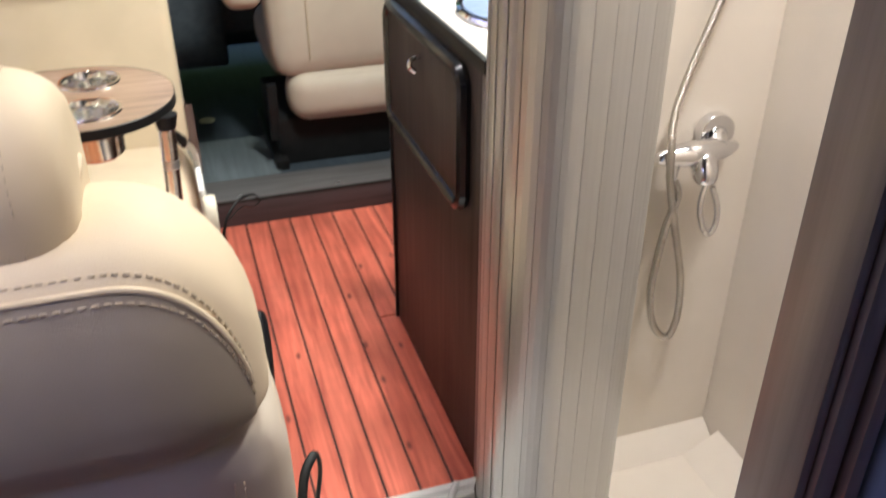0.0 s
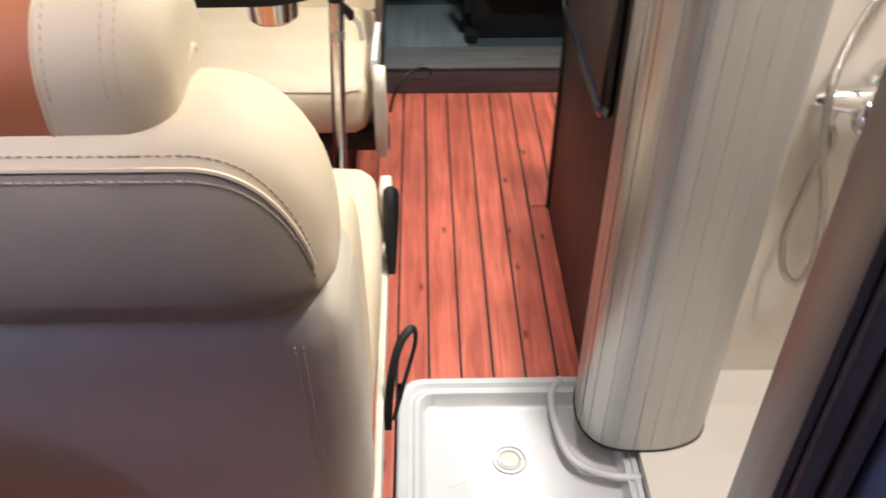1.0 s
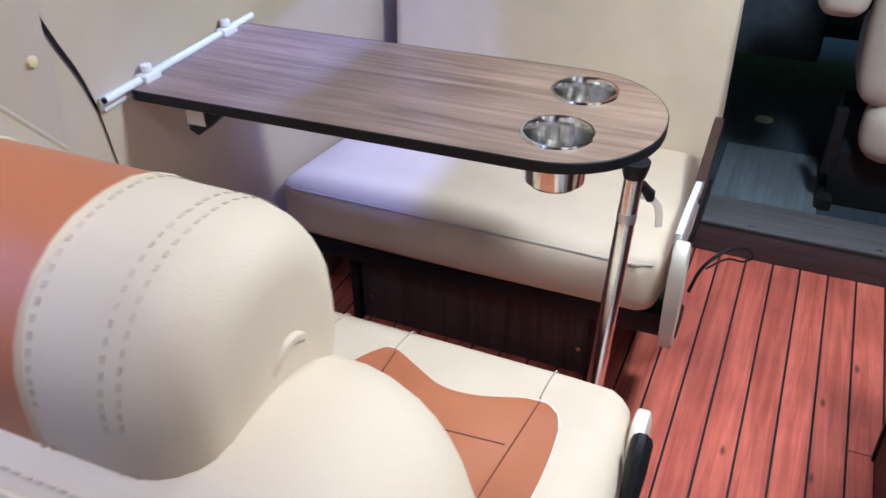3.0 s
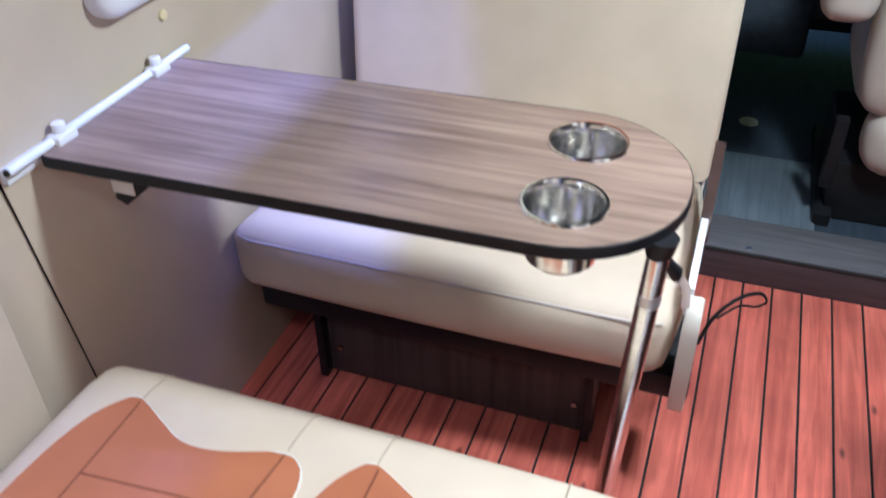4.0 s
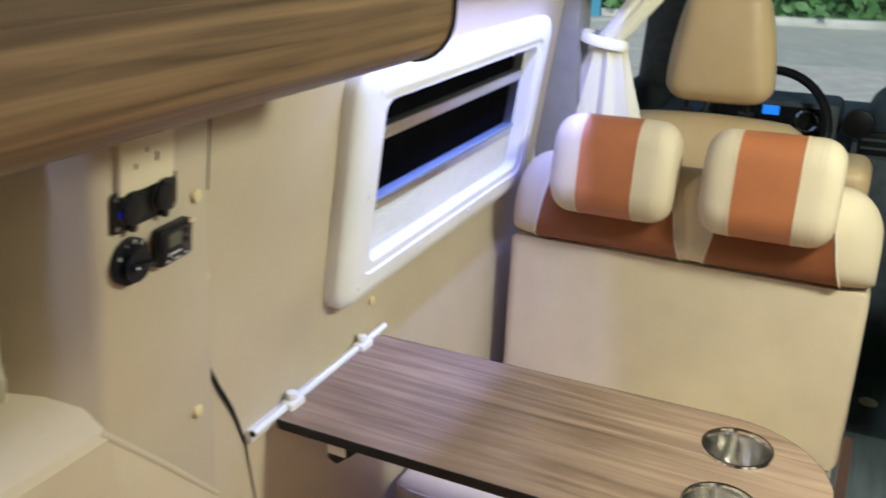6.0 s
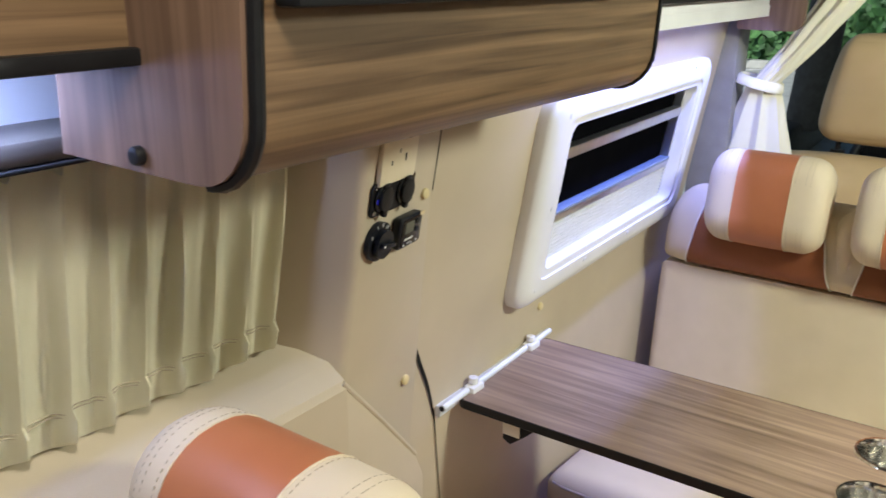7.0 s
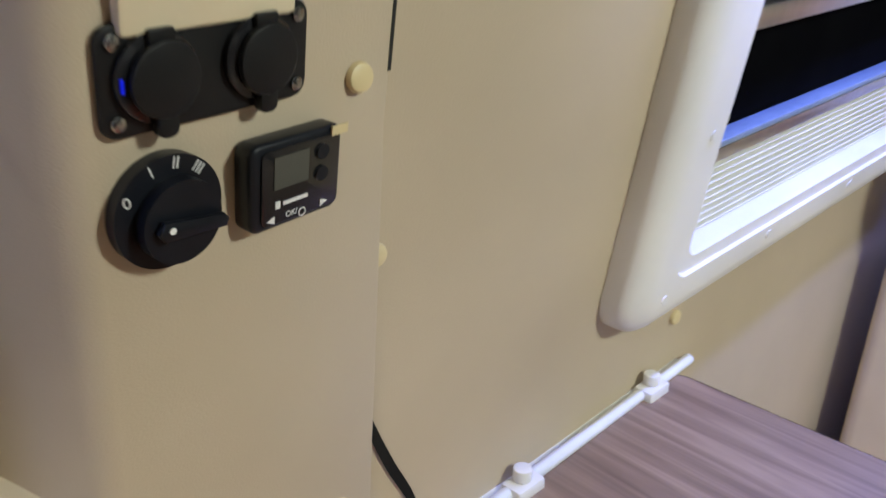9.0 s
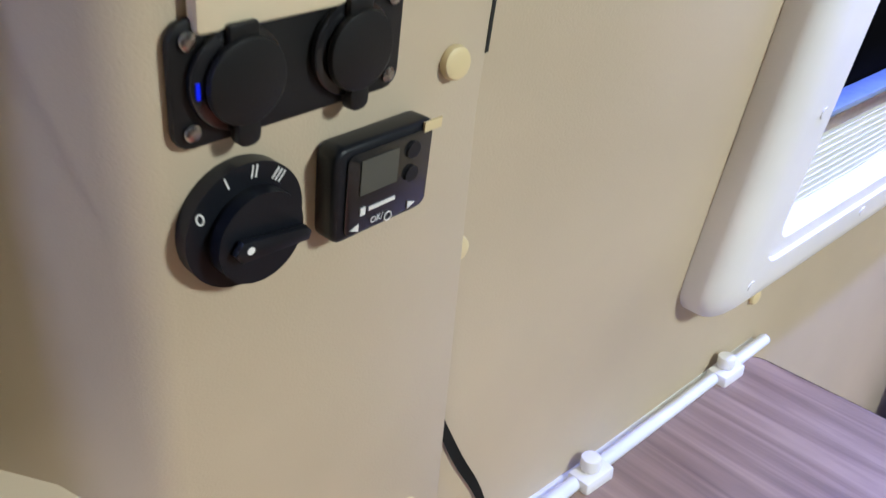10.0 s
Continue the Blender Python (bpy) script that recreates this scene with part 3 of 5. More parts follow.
part("lever", prism([(p.y, p.z) for p in smooth_line([(0, 0.575, 0.385), (0, 0.60, 0.410), (0, 0.69, 0.438), (0, 0.775, 0.462), (0, 0.800, 0.462), (0, 0.804, 0.440), (0, 0.74, 0.395), (0, 0.66, 0.372), (0, 0.60, 0.365)], 4, True)], "x", 0.810, 0.829, 0.005), BROWNPLASTIC, benchA, "dark brown recline lever")
part("bracket", box(0.80, 0.845, 0.37, 0.44, 0.20, 0.235, 0.004), BLACK, benchA, "black metal bracket")
part("strap", tube(smooth_line([(0.845, 0.46, 0.25), (0.862, 0.47, 0.305), (0.895, 0.50, 0.332), (0.930, 0.54, 0.322), (0.945, 0.555, 0.296), (0.928, 0.545, 0.288), (0.900, 0.515, 0.306), (0.868, 0.480, 0.298)], 6), 0.0034, 8, flat=0.6), BLACK, benchA, "black pull strap")

# ---- near dinette bench, facing the cab ----
benchB = root("dinette_bench", "cream and orange leather dinette bench seen from behind", "bench", (0.42, -0.42, 0))
part("seat_cushion", cushion(0.065, 0.845, -0.60, -0.035, 0.30, 0.446, 0.05, 0.010), CREAM, benchB)
for x0 in (0.125, 0.455):
    outline = [(0.02, -0.52), (0.29, -0.52), (0.316, -0.30), (0.316, -0.19), (0.305, -0.15), (0.275, -0.135), (0.20, -0.158), (0.15, -0.160), (0.11, -0.142), (0.065, -0.118), (0.045, -0.118), (0.015, -0.165), (0.0, -0.25), (0.0, -0.35)]
    line = [(x0 + p.x, p.y) for p in smooth_line([(u, v, 0) for u, v in outline], 4, True)]
    part("orange_panel", prism(line, "z", 0.436, 0.4580, 0.004, 3), ORANGE, benchB, "orange leather seat panel")
    ring = [(u, v, 0.4555) for u, v in line]
    part("piping", tube(ring + ring[:1], 0.0022, 6), PIPING, benchB)
    for pts in ([(0.06, -0.52), (0.066, -0.30), (0.062, -0.122)], [(0.255, -0.52), (0.262, -0.30), (0.278, -0.138)], [(0.066, -0.24), (0.262, -0.225)]):
        part("seam", tube([(x0 + u, v, 0.4580) for u, v in pts], 0.0012, 5), ORANGESEAM, benchB)
    for u in (0.055, 0.275):
        part("seam", tube(smooth_line([(x0 + u, -0.034, 0.385), (x0 + u, -0.036, 0.405), (x0 + u, -0.050, 0.436), (x0 + u, -0.085, 0.4475), (x0 + u, -0.125, 0.451)], 5), 0.0013, 5), SEAM, benchB)
part("seat_pan", box(0.07, 0.84, -0.60, -0.11, 0.235, 0.30, 0.008), BLACK, benchB, "black metal seat pan")
part("base_box", box(0.12, 0.78, -0.60, -0.16, 0.0, 0.235, 0.004), DARKWOOD, benchB)
# rear bolster under the seam and the lower back panel
bol = [(p.y, p.z) for p in smooth_line([(0, a, b) for a, b in ((-0.70, 0.725), (-0.742, 0.733), (-0.761, 0.765), (-0.758, 0.82), (-0.744, 0.874), (-0.72, 0.908), (-0.67, 0.924), (-0.61, 0.915), (-0.565, 0.875), (-0.548, 0.80), (-0.56, 0.73))], 3, True)]


def bol_shrink(x):
    d = min(x - 0.03, 0.842 - x) / 0.105
    return 0.22 + 0.78 * math.sqrt(max(0.0, 1 - (1 - min(1.0, d)) ** 2))


xsB = [0.03 + 0.17 * (k / 14) ** 1.7 for k in range(15)] + [0.20 + 0.472 * k / 8 for k in range(1, 8)] + [0.842 - 0.17 * (k / 14) ** 1.7 for k in range(14, -1, -1)]
part("back_bolster", loft(bol, xsB, bol_shrink, (-0.665, 0.755)), CREAM, benchB)
lower_back = cushion(0.035, 0.85, -0.735, -0.56, 0.22, 0.735, 0.045, 0.006)


def tucked(z):
    """How far the lower back panel falls in towards the floor."""
    return 0.12 * max(0.0, 0.71 - z)


for v in lower_back.verts:
    v.co.y += tucked(v.co.z) * (1.0 if v.co.y < -0.64 else 0.0)
part("backrest", lower_back, GREYLEATHER, benchB, "dull beige leather back panel")
side_roll = cushion(0.79, 0.849, -0.715, -0.50, 0.30, 0.72, 0.028, 0.003)
for v in side_roll.verts:
    v.co.y += tucked(v.co.z)
part("side_bolster", side_roll, CREAM, benchB)
# rear panel below the seam, and the seam that turns down at both ends
rear = sorted([p for p in bol if p[0] < -0.69], key=lambda p: p[1])


def on_bolster(x, z, off):
    s = bol_shrink(x)
    zz = 0.755 + (z - 0.755) / s
    y = float(np.interp(zz, [p[1] for p in rear], [p[0] for p in rear]))
    return (x, -0.665 + (y + 0.665) * s - off, z)


def seam_height(x):
    d = min(x - 0.03, 0.842 - x)
    return 0.742 + 0.150 * math.sqrt(max(0.0, 1 - (1 - min(1.0, max(0.0, d - 0.012) / 0.10)) ** 2.4))


bm = bmesh.new()
cols = []
for x in [0.045 + 0.09 * (k / 12) ** 1.4 for k in range(13)] + [0.15 + 0.57 * k / 8 for k in range(9)] + [0.827 - 0.09 * (k / 12) ** 1.4 for k in range(12, -1, -1)]:
    top = seam_height(x)
    cols.append([bm.verts.new(on_bolster(x, 0.735 + (top - 0.735) * k / 8, 0.0035)) for k in range(9)])
for ca, cb in zip(cols, cols[1:]):
    for k in range(8):
        bm.faces.new((ca[k], cb[k], cb[k + 1], ca[k + 1]))
bmesh.ops.solidify(bm, geom=bm.faces[:], thickness=0.006)
part("rear_panel", bm, GREYLEATHER, benchB, "dull beige leather rear panel")
seam_xs = [0.045 + 0.09 * (k / 16) ** 1.4 for k in range(17)] + [0.15 + 0.57 * k / 12 for k in range(13)] + [0.827 - 0.09 * (k / 16) ** 1.4 for k in range(16, -1, -1)]
part("seam_piping", tube([on_bolster(x, seam_height(x), 0.0035) for x in seam_xs], 0.0024, 6), CREAM, benchB)
for dz in (0.008, -0.008):
    stitch([on_bolster(x, seam_height(x) + dz, 0.0042 if dz < 0 else 0.0008) for x in seam_xs], benchB)
for x in (0.800, 0.808):
    stitch([(x, -0.7360 + tucked(z), z) for z in (0.69, 0.5, 0.27)], benchB, 0.0008, 0.0065)
headrest(0.098, 0.388, -0.636, 0.931, 0.080, 0.086, 0, 0.225, 0.665)
headrest(0.438, 0.728, -0.636, 0.931, 0.080, 0.086, 0, 0.225, 0.665)
for sx in (0.724, 0.384):
    arch = smooth_line([(sx - 0.006, -0.650, 0.918), (sx + 0.001, -0.642, 0.934), (sx + 0.003, -0.628, 0.943), (sx + 0.001, -0.614, 0.936), (sx - 0.006, -0.604, 0.918)], 5)
    part("notch_lip", tube(arch, 0.0042, 8), CREAM, benchB)
    # Solid black fill stands in for the shade inside the hollow.
    part("notch", prism([(p.y, p.z - 0.004) for p in arch], "x", sx - 0.016, sx + 0.001), RUBBER, benchB, "notch under the headrest end, its shade as black fill")
part("side_cover", prism([(p.x, p.y) for p in smooth_line([(-0.79, 0.20, 0), (-0.79, 0.40, 0), (-0.765, 0.44, 0), (-0.735, 0.40, 0), (-0.72, 0.24, 0), (-0.75, 0.17, 0)], 4, True)], "x", 0.853, 0.874, 0.005), CREAMPLASTIC, benchB, "cream plastic end cover")
part("side_cover", prism([(p.x, p.y) for p in smooth_line([(-0.13, 0.31, 0), (-0.135, 0.40, 0), (-0.115, 0.435, 0), (-0.07, 0.43, 0), (-0.055, 0.37, 0), (-0.075, 0.31, 0)], 4, True)], "x", 0.848, 0.868, 0.005), CREAMPLASTIC, benchB, "cream plastic end cover")
part("side_rail", prism([(-0.72, 0.25), (-0.72, 0.30), (-0.14, 0.34), (-0.14, 0.31)], "x", 0.850, 0.862, 0.003), CREAMPLASTIC, benchB)
part("lever", tube(smooth_line([(0.868, -0.225, 0.335), (0.868, -0.19, 0.378), (0.868, -0.15, 0.43), (0.868, -0.135, 0.437)], 5), [0.008 + 0.010 * min(1.0, k / 8) for k in range(15)] + [0.010], 10, flat=0.8), BLACK, benchB, "black recline lever")
part("strap", tube(smooth_line([(0.866, -0.50, 0.27), (0.872, -0.47, 0.335), (0.885, -0.43, 0.375), (0.905, -0.405, 0.385), (0.908, -0.415, 0.362), (0.893, -0.45, 0.325), (0.876, -0.49, 0.28)], 6), 0.0065, 8, flat=0.4), BLACK, benchB, "black strap loop")

# ---- table ----
table = root("dinette_table", "brown wood-laminate table with rounded end and two steel cup holders", "table", (0.42, 0.165, 0))
TT = math.radians(1.3)


def tw(x, y):
    return (0.010 + x * math.cos(TT) - y * math.sin(TT), x * math.sin(TT) + y * math.cos(TT))


TL, TW = 0.792, 0.318
edge = [tw(*p) for p in rounded(0, TL, 0, TW, [0.02, 0.145, 0.155, 0.02], 9)]
cups = [tw(0.658, 0.087), tw(0.658, 0.235)]
CR = 0.047


def holed(outline, holes, z0, z1):
    """A plate with round holes through it."""
    bm = bmesh.new()
    loops = []
    for pts in [outline] + holes:
        vs = [bm.verts.new((p[0], p[1], z1)) for p in pts]
        loops.append([bm.edges.new((vs[i], vs[(i + 1) % len(vs)])) for i in range(len(vs))])
    bmesh.ops.triangle_fill(bm, use_beauty=True, edges=[e for l in loops for e in l])
    geom = bmesh.ops.extrude_face_region(bm, geom=bm.faces[:])["geom"]
    for g in geom:
        if isinstance(g, bmesh.types.BMVert):
            g.co.z = z0
    return bm


holes = [[(c0[0] + CR * math.cos(2 * math.pi * i / 32), c0[1] + CR * math.sin(2 * math.pi * i / 32)) for i in range(32)] for c0 in cups]
part("tabletop", holed(edge, holes, 0.7055, 0.720), TABLEWOOD, table, smooth=False)
ring = [(p[0], p[1], 0.7085) for p in edge]
ex = [(0.42 + (p[0] - 0.42) * 1.0035, 0.17 + (p[1] - 0.17) * 1.009) for p in edge]
band = bmesh.new()
cols = [[band.verts.new((p[0], p[1], z)) for p, z in ((a, 0.7205), (b, 0.719), (b, 0.7045), (a, 0.703))] for a, b in zip(edge, ex)]
for i in range(len(cols)):
    q = cols[(i + 1) % len(cols)]
    for k in range(3):
        band.faces.new((cols[i][k], q[k], q[k + 1], cols[i][k + 1]))
part("edge_band", band, BLACK, table, "black plastic edge band")
for c0 in cups:
    bm = bmesh.new()
    prof = [(CR + 0.005, 0.7205), (CR + 0.0035, 0.7235), (CR, 0.7235), (CR - 0.002, 0.720), (CR - 0.004, 0.704), (CR - 0.007, 0.654), (CR - 0.010, 0.650), (0.0005, 0.6495)]
    rings = [[bm.verts.new((c0[0] + r * math.cos(2 * math.pi * i / 40), c0[1] + r * math.sin(2 * math.pi * i / 40), z)) for i in range(40)] for r, z in prof]
    outer = [(CR - 0.001, 0.705), (CR - 0.004, 0.651), (CR - 0.008, 0.6465), (0.0005, 0.646)]
    rings2 = [[bm.verts.new((c0[0] + r * math.cos(2 * math.pi * i / 40), c0[1] + r * math.sin(2 * math.pi * i / 40), z)) for i in range(40)] for r, z in outer]
    for rs in (rings, rings2):
        for ra, rb in zip(rs, rs[1:]):
            for i in range(40):
                bm.faces.new((ra[i], ra[(i + 1) % 40], rb[(i + 1) % 40], rb[i]))
    part("cup_holder", bm, CUPSTEEL, table, "polished steel cup holder")
part("hinge_bracket", prism([(0.092, 0.708), (0.150, 0.708), (0.150, 0.684), (0.128, 0.664), (0.100, 0.640), (0.084, 0.648)], "y", 0.036, 0.078, 0.003), BLACK, table, "black folding bracket")
part("hinge_plate", box(0.086, 0.120, 0.034, 0.036, 0.660, 0.706, 0.0005), CREAMPLASTIC, table, "pale bracket plate")
part("hinge_bracket", box(0.10, 0.13, 0.20, 0.26, 0.655, 0.707, 0.004), BLACK, table, "black folding bracket")
leg = part("leg", tube([(0.742, 0.09, 0.0), (0.778, 0.09, 0.690)], 0.0135, 20), STEEL, table, "polished steel tube leg")
part("leg_socket", tube([(0.778, 0.09, 0.682), (0.778, 0.09, 0.690), (0.779, 0.09, 0.706)], [0.0145, 0.0165, 0.019], 20), BLACK, leg)
part("leg_foot", disc((0.742, 0.09), 0.035, "z", 0.0, 0.012, 24, 0.004), BLACK, leg)
part("clamp_screw", tube([(0.788, 0.100, 0.668), (0.798, 0.108, 0.650), (0.800, 0.110, 0.640)], [0.006, 0.009, 0.006], 10), BLACK, leg)
part("tape", tube([(0.7745, 0.09, 0.612), (0.7752, 0.09, 0.628)], 0.0140, 16), CLEARTAPE, leg, "strip of clear tape")
part("tape_end", tube(smooth_line([(0.788, 0.10, 0.650), (0.802, 0.106, 0.644), (0.813, 0.110, 0.628), (0.816, 0.112, 0.598)], 5), 0.006, 6, flat=0.12), CLEARTAPE, leg, "loose end of clear tape")

rail = root("table_wall_rail", "white metal rail with two clamps on the wall", "rail", (0.03, 0.14, 0.70))
part("bar", tube([(0.0165, -0.053, 0.724), (0.0025, 0.347, 0.724)], 0.0065, 14), WHITERAIL, rail)
part("bar_end", tube([(0.0166, -0.055, 0.724), (0.0165, -0.0525, 0.724)], 0.0045, 12), BLACK, rail)
part("backing_strip", prism([(-0.0, -0.05), (0.009, -0.05), (-0.003, 0.34), (-0.012, 0.34)], "z", 0.702, 0.724, 0.002), WHITERAIL, rail)
for y in (0.045, 0.262):
    bx = 0.0165 - 0.035 * (y + 0.053)
    part("clamp", box(bx - 0.008, bx + 0.015, y - 0.018, y + 0.018, 0.716, 0.7315, 0.003), WHITEPLASTIC, rail, "white clamp block")
    part("clamp_knob", disc((bx + 0.002, y), 0.0088, "z", 0.7315, 0.7445, 20, 0.002), WHITEPLASTIC, rail, "round white knob")

# ---- side window ----
win = root("window_1", "white plastic framed side window with a pleated blind and black glass", "window", (0.03, 0.58, 0.85), kind="structure")


def on_wall(bm):
    """Tips a mesh built flat on x = 0 onto the leaning wall."""
    for v in bm.verts:
        v.co.x += lean(v.co.z) - skew(v.co.y)
    return bm


def framed(outer, inner, x0, x1, bev):
    bm = bmesh.new()
    n = len(outer)
    rows = []
    for pts, x in ((outer, x0), ([(p[0], p[1]) for p in outer], x1 - bev)):
        rows.append([bm.verts.new((x, p[0], p[1])) for p in pts])
    c = (sum(p[0] for p in outer) / n, sum(p[1] for p in outer) / n)
    for t, x in ((0.05, x1 - 0.70 * bev), (0.16, x1 - 0.42 * bev), (0.33, x1 - 0.18 * bev), (0.54, x1 - 0.05 * bev), (0.75, x1)):
        rows.append([bm.verts.new((x, p[0] + (q[0] - p[0]) * t * 0.5, p[1] + (q[1] - p[1]) * t * 0.5)) for p, q in zip(outer, inner)])
    for t, x in ((0.72, x1), (0.75, x1 - 0.004), (0.97, x1 - 0.004), (1.0, x1 - 0.010), (1.0, x0 - 0.012)):
        rows.append([bm.verts.new((x, p[0] + (q[0] - p[0]) * t, p[1] + (q[1] - p[1]) * t)) for p, q in zip(outer, inner)])
    for a, b in zip(rows, rows[1:]):
        for i in range(n):
            bm.faces.new((a[i], a[(i + 1) % n], b[(i + 1) % n], b[i]))
    return bm


outer = rounded(0.150, 0.998, 0.830, 1.241, 0.045, 7)
inner = rounded(WY0, WY1, WZ0 + 0.003, WZ1, 0.022, 7)
part("window_frame", on_wall(framed(outer, inner, 0.0, 0.036, 0.018)), WHITEPLASTIC, win)
for y, z in ((0.205, 0.865), (0.42, 0.868), (0.65, 0.868), (0.90, 0.868), (0.205, 1.03), (0.205, 1.20), (0.40, 1.228), (0.62, 1.228), (0.85, 1.228), (0.955, 1.03)):
    part("screw_cap", on_wall(disc((y, z), 0.005, "x", 0.034, 0.0370, 12, 0.0)), WHITEPLASTIC, win)
part("pane", on_wall(box(-0.024, -0.020, WY0, WY1, WZ0, WZ1)), DARKGLASS, win, "black tinted pane")
part("window_rail", on_wall(box(-0.018, 0.006, WY0, WY1, 1.102, 1.125, 0.003)), ALU, win, "aluminium glazing bar")
part("window_rail", on_wall(box(-0.018, 0.007, WY0, WY1, 0.991, 0.999, 0.002)), BLUEALU, win, "dark blue bar")
part("window_rail", on_wall(box(-0.018, 0.006, WY0, WY1, 0.975, 0.9905, 0.002)), ALU, win, "aluminium bottom bar of the blind")
for k in range(9):
    z = 0.898 + 0.0084 * k
    part("blind_pleat", on_wall(prism([(-0.016, z), (-0.004, z), (0.005, z + 0.0030), (0.005, z + 0.0040), (-0.006, z + 0.0066), (-0.016, z + 0.0066)], "y", WY0, WY1)), BLIND, win, smooth=False)
for y in (WY0 + 0.004, WY1 - 0.004):
    part("guide", on_wall(box(-0.016, 0.004, y - 0.004, y + 0.004, WZ0, WZ1)), ALU, win, "aluminium side guide")

# panel joint with its dark gap
right = [(p.y, p.z) for p in smooth_line([(0, -0.1275, 0.905), (0, -0.118, 0.872), (0, -0.098, 0.825), (0, -0.074, 0.775), (0, -0.058, 0.72), (0, -0.050, 0.66), (0, -0.012, 0.30), (0, 0.018, 0.0)], 5)]
left = [(p.y, p.z) for p in smooth_line([(0, -0.1281, 0.905), (0, -0.1245, 0.870), (0, -0.1055, 0.821), (0, -0.080, 0.770), (0, -0.0625, 0.717), (0, -0.0528, 0.66), (0, -0.0148, 0.30), (0, 0.0152, 0.0)], 5)]
jb = bmesh.new()
va = [[jb.verts.new((lean_wall(z, y) + d, y, z)) for y, z in side] for side, d in ((left, 0.0025), (right, 0.0025))]
for k in range(len(right) - 1):
    jb.faces.new((va[0][k], va[1][k], va[1][k + 1], va[0][k + 1]))
bmesh.ops.solidify(jb, geom=jb.faces[:], thickness=0.006)
thing("panel_joint", jb, RUBBER, "dark gap between two wall panels", "panel joint", kind="structure")


def cap(x, y, z):
    return thing("screw_cap", prism([(0, 0)] and [(y + 0.0085 * math.cos(2 * math.pi * i / 16), z + 0.0085 * math.sin(2 * math.pi * i / 16)) for i in range(16)], "x", x - 0.001, x + 0.006, 0.003), IVORY,
                 "round ivory screw cap on the wall panel", "screw cap", group="wall screw caps")


thing("panel_seam", prism([(lean_column(z, -0.131) + d, z) for z, d in ((1.13, 0.0), (1.13, 0.0004), (1.42, 0.0012), (1.42, -0.004))], "y", -0.1308, -0.1286), RUBBER,
      "dark seam between the column and the wall panel", "panel joint", kind="structure")
cap(lean_column(1.131, -0.155), -0.155, 1.131)
cap(lean_wall(1.004, -0.117), -0.117, 1.004)
cap(lean_column(0.825, -0.16), -0.16, 0.825)
cap(lean_wall(0.787, 0.316), 0.316, 0.787)

# ---- controls on the column ----


def on_column(bm):
    for v in bm.verts:
        v.co.x += lean_column(v.co.z, v.co.y)
    return bm


so = root("mains_socket", "square ivory five-hole mains socket on the wall column", "socket", (0.08, -0.24, 1.17))
part("plate", on_column(box(0.0, 0.009, -0.294, -0.205, 1.171, 1.257, 0.003)), SOCKETPLATE, so)
for y, z, w, h in ((-0.268, 1.234, 0.005, 0.005), (-0.252, 1.236, 0.005, 0.005), (-0.231, 1.233, 0.0035, 0.011), (-0.270, 1.200, 0.003, 0.006), (-0.236, 1.203, 0.0035, 0.010), (-0.252, 1.214, 0.002, 0.006)):
    part("slot", on_column(box(0.0085, 0.0095, y - w / 2, y + w / 2, z - h / 2, z + h / 2)), RUBBER, so)

# twin outlet
twin = root("twin_power_outlet", "black plate with two capped round power outlets", "power outlet", (0.07, -0.25, 1.13))
part("plate", on_column(prism(rounded(-0.303, -0.195, 1.130, 1.177, 0.008, 4), "x", 0.0, 0.005, 0.0015)), BLACK, twin)
for y in (-0.278, -0.225):
    part("collar", on_column(disc((y, 1.154), 0.0195, "x", 0.005, 0.009, 28, 0.001)), GLOSSBLACK, twin)
    capo = part("cap", on_column(disc((y + 0.002, 1.153), 0.0165, "x", 0.009, 0.014, 28, 0.002)), BLACK, twin)
    part("tab", on_column(prism(rounded(y - 0.003, y + 0.007, 1.128, 1.140, 0.004, 4), "x", 0.006, 0.013, 0.001)), BLACK, capo)
    part("hinge", on_column(box(0.006, 0.012, y - 0.005, y + 0.007, 1.167, 1.174, 0.001)), BLACK, capo)
for y in (-0.296, -0.202):
    for z in (1.137, 1.170):
        part("screw", on_column(disc((y, z), 0.0036, "x", 0.005, 0.0070, 14, 0.0008)), SCREWSTEEL, twin)
part("indicator", on_column(box(0.009, 0.0098, -0.2955, -0.2940, 1.150, 1.156)), BLUELED, twin, "lit blue indicator")

dial = root("fan_switch", "round black rotary switch marked 0 I II III", "rotary switch", (0.06, -0.275, 1.06))
DY, DZ = -0.276, 1.092
part("base", on_column(prism([(DY + 0.0275 * math.cos(2 * math.pi * i / 40), DZ + 0.0275 * math.sin(2 * math.pi * i / 40)) for i in range(40)], "x", 0.0, 0.009, 0.0042, 3)), CONTROL, dial)
kn = part("knob", on_column(disc((DY + 0.002, DZ - 0.003), 0.0200, "x", 0.008, 0.018, 48, 0.0016)), CONTROL, dial)
part("grip", on_column(prism([(DY - 0.010, DZ + 0.002), (DY + 0.021, DZ - 0.003), (DY + 0.0235, DZ - 0.006), (DY + 0.022, DZ - 0.010), (DY - 0.010, DZ - 0.008), (DY - 0.0135, DZ - 0.003)], "x", 0.0182, 0.0235, 0.002)), CONTROL, kn)
part("dot", on_column(disc((DY - 0.007, DZ - 0.0025), 0.0017, "x", 0.0235, 0.0239, 12)), MARK, kn)


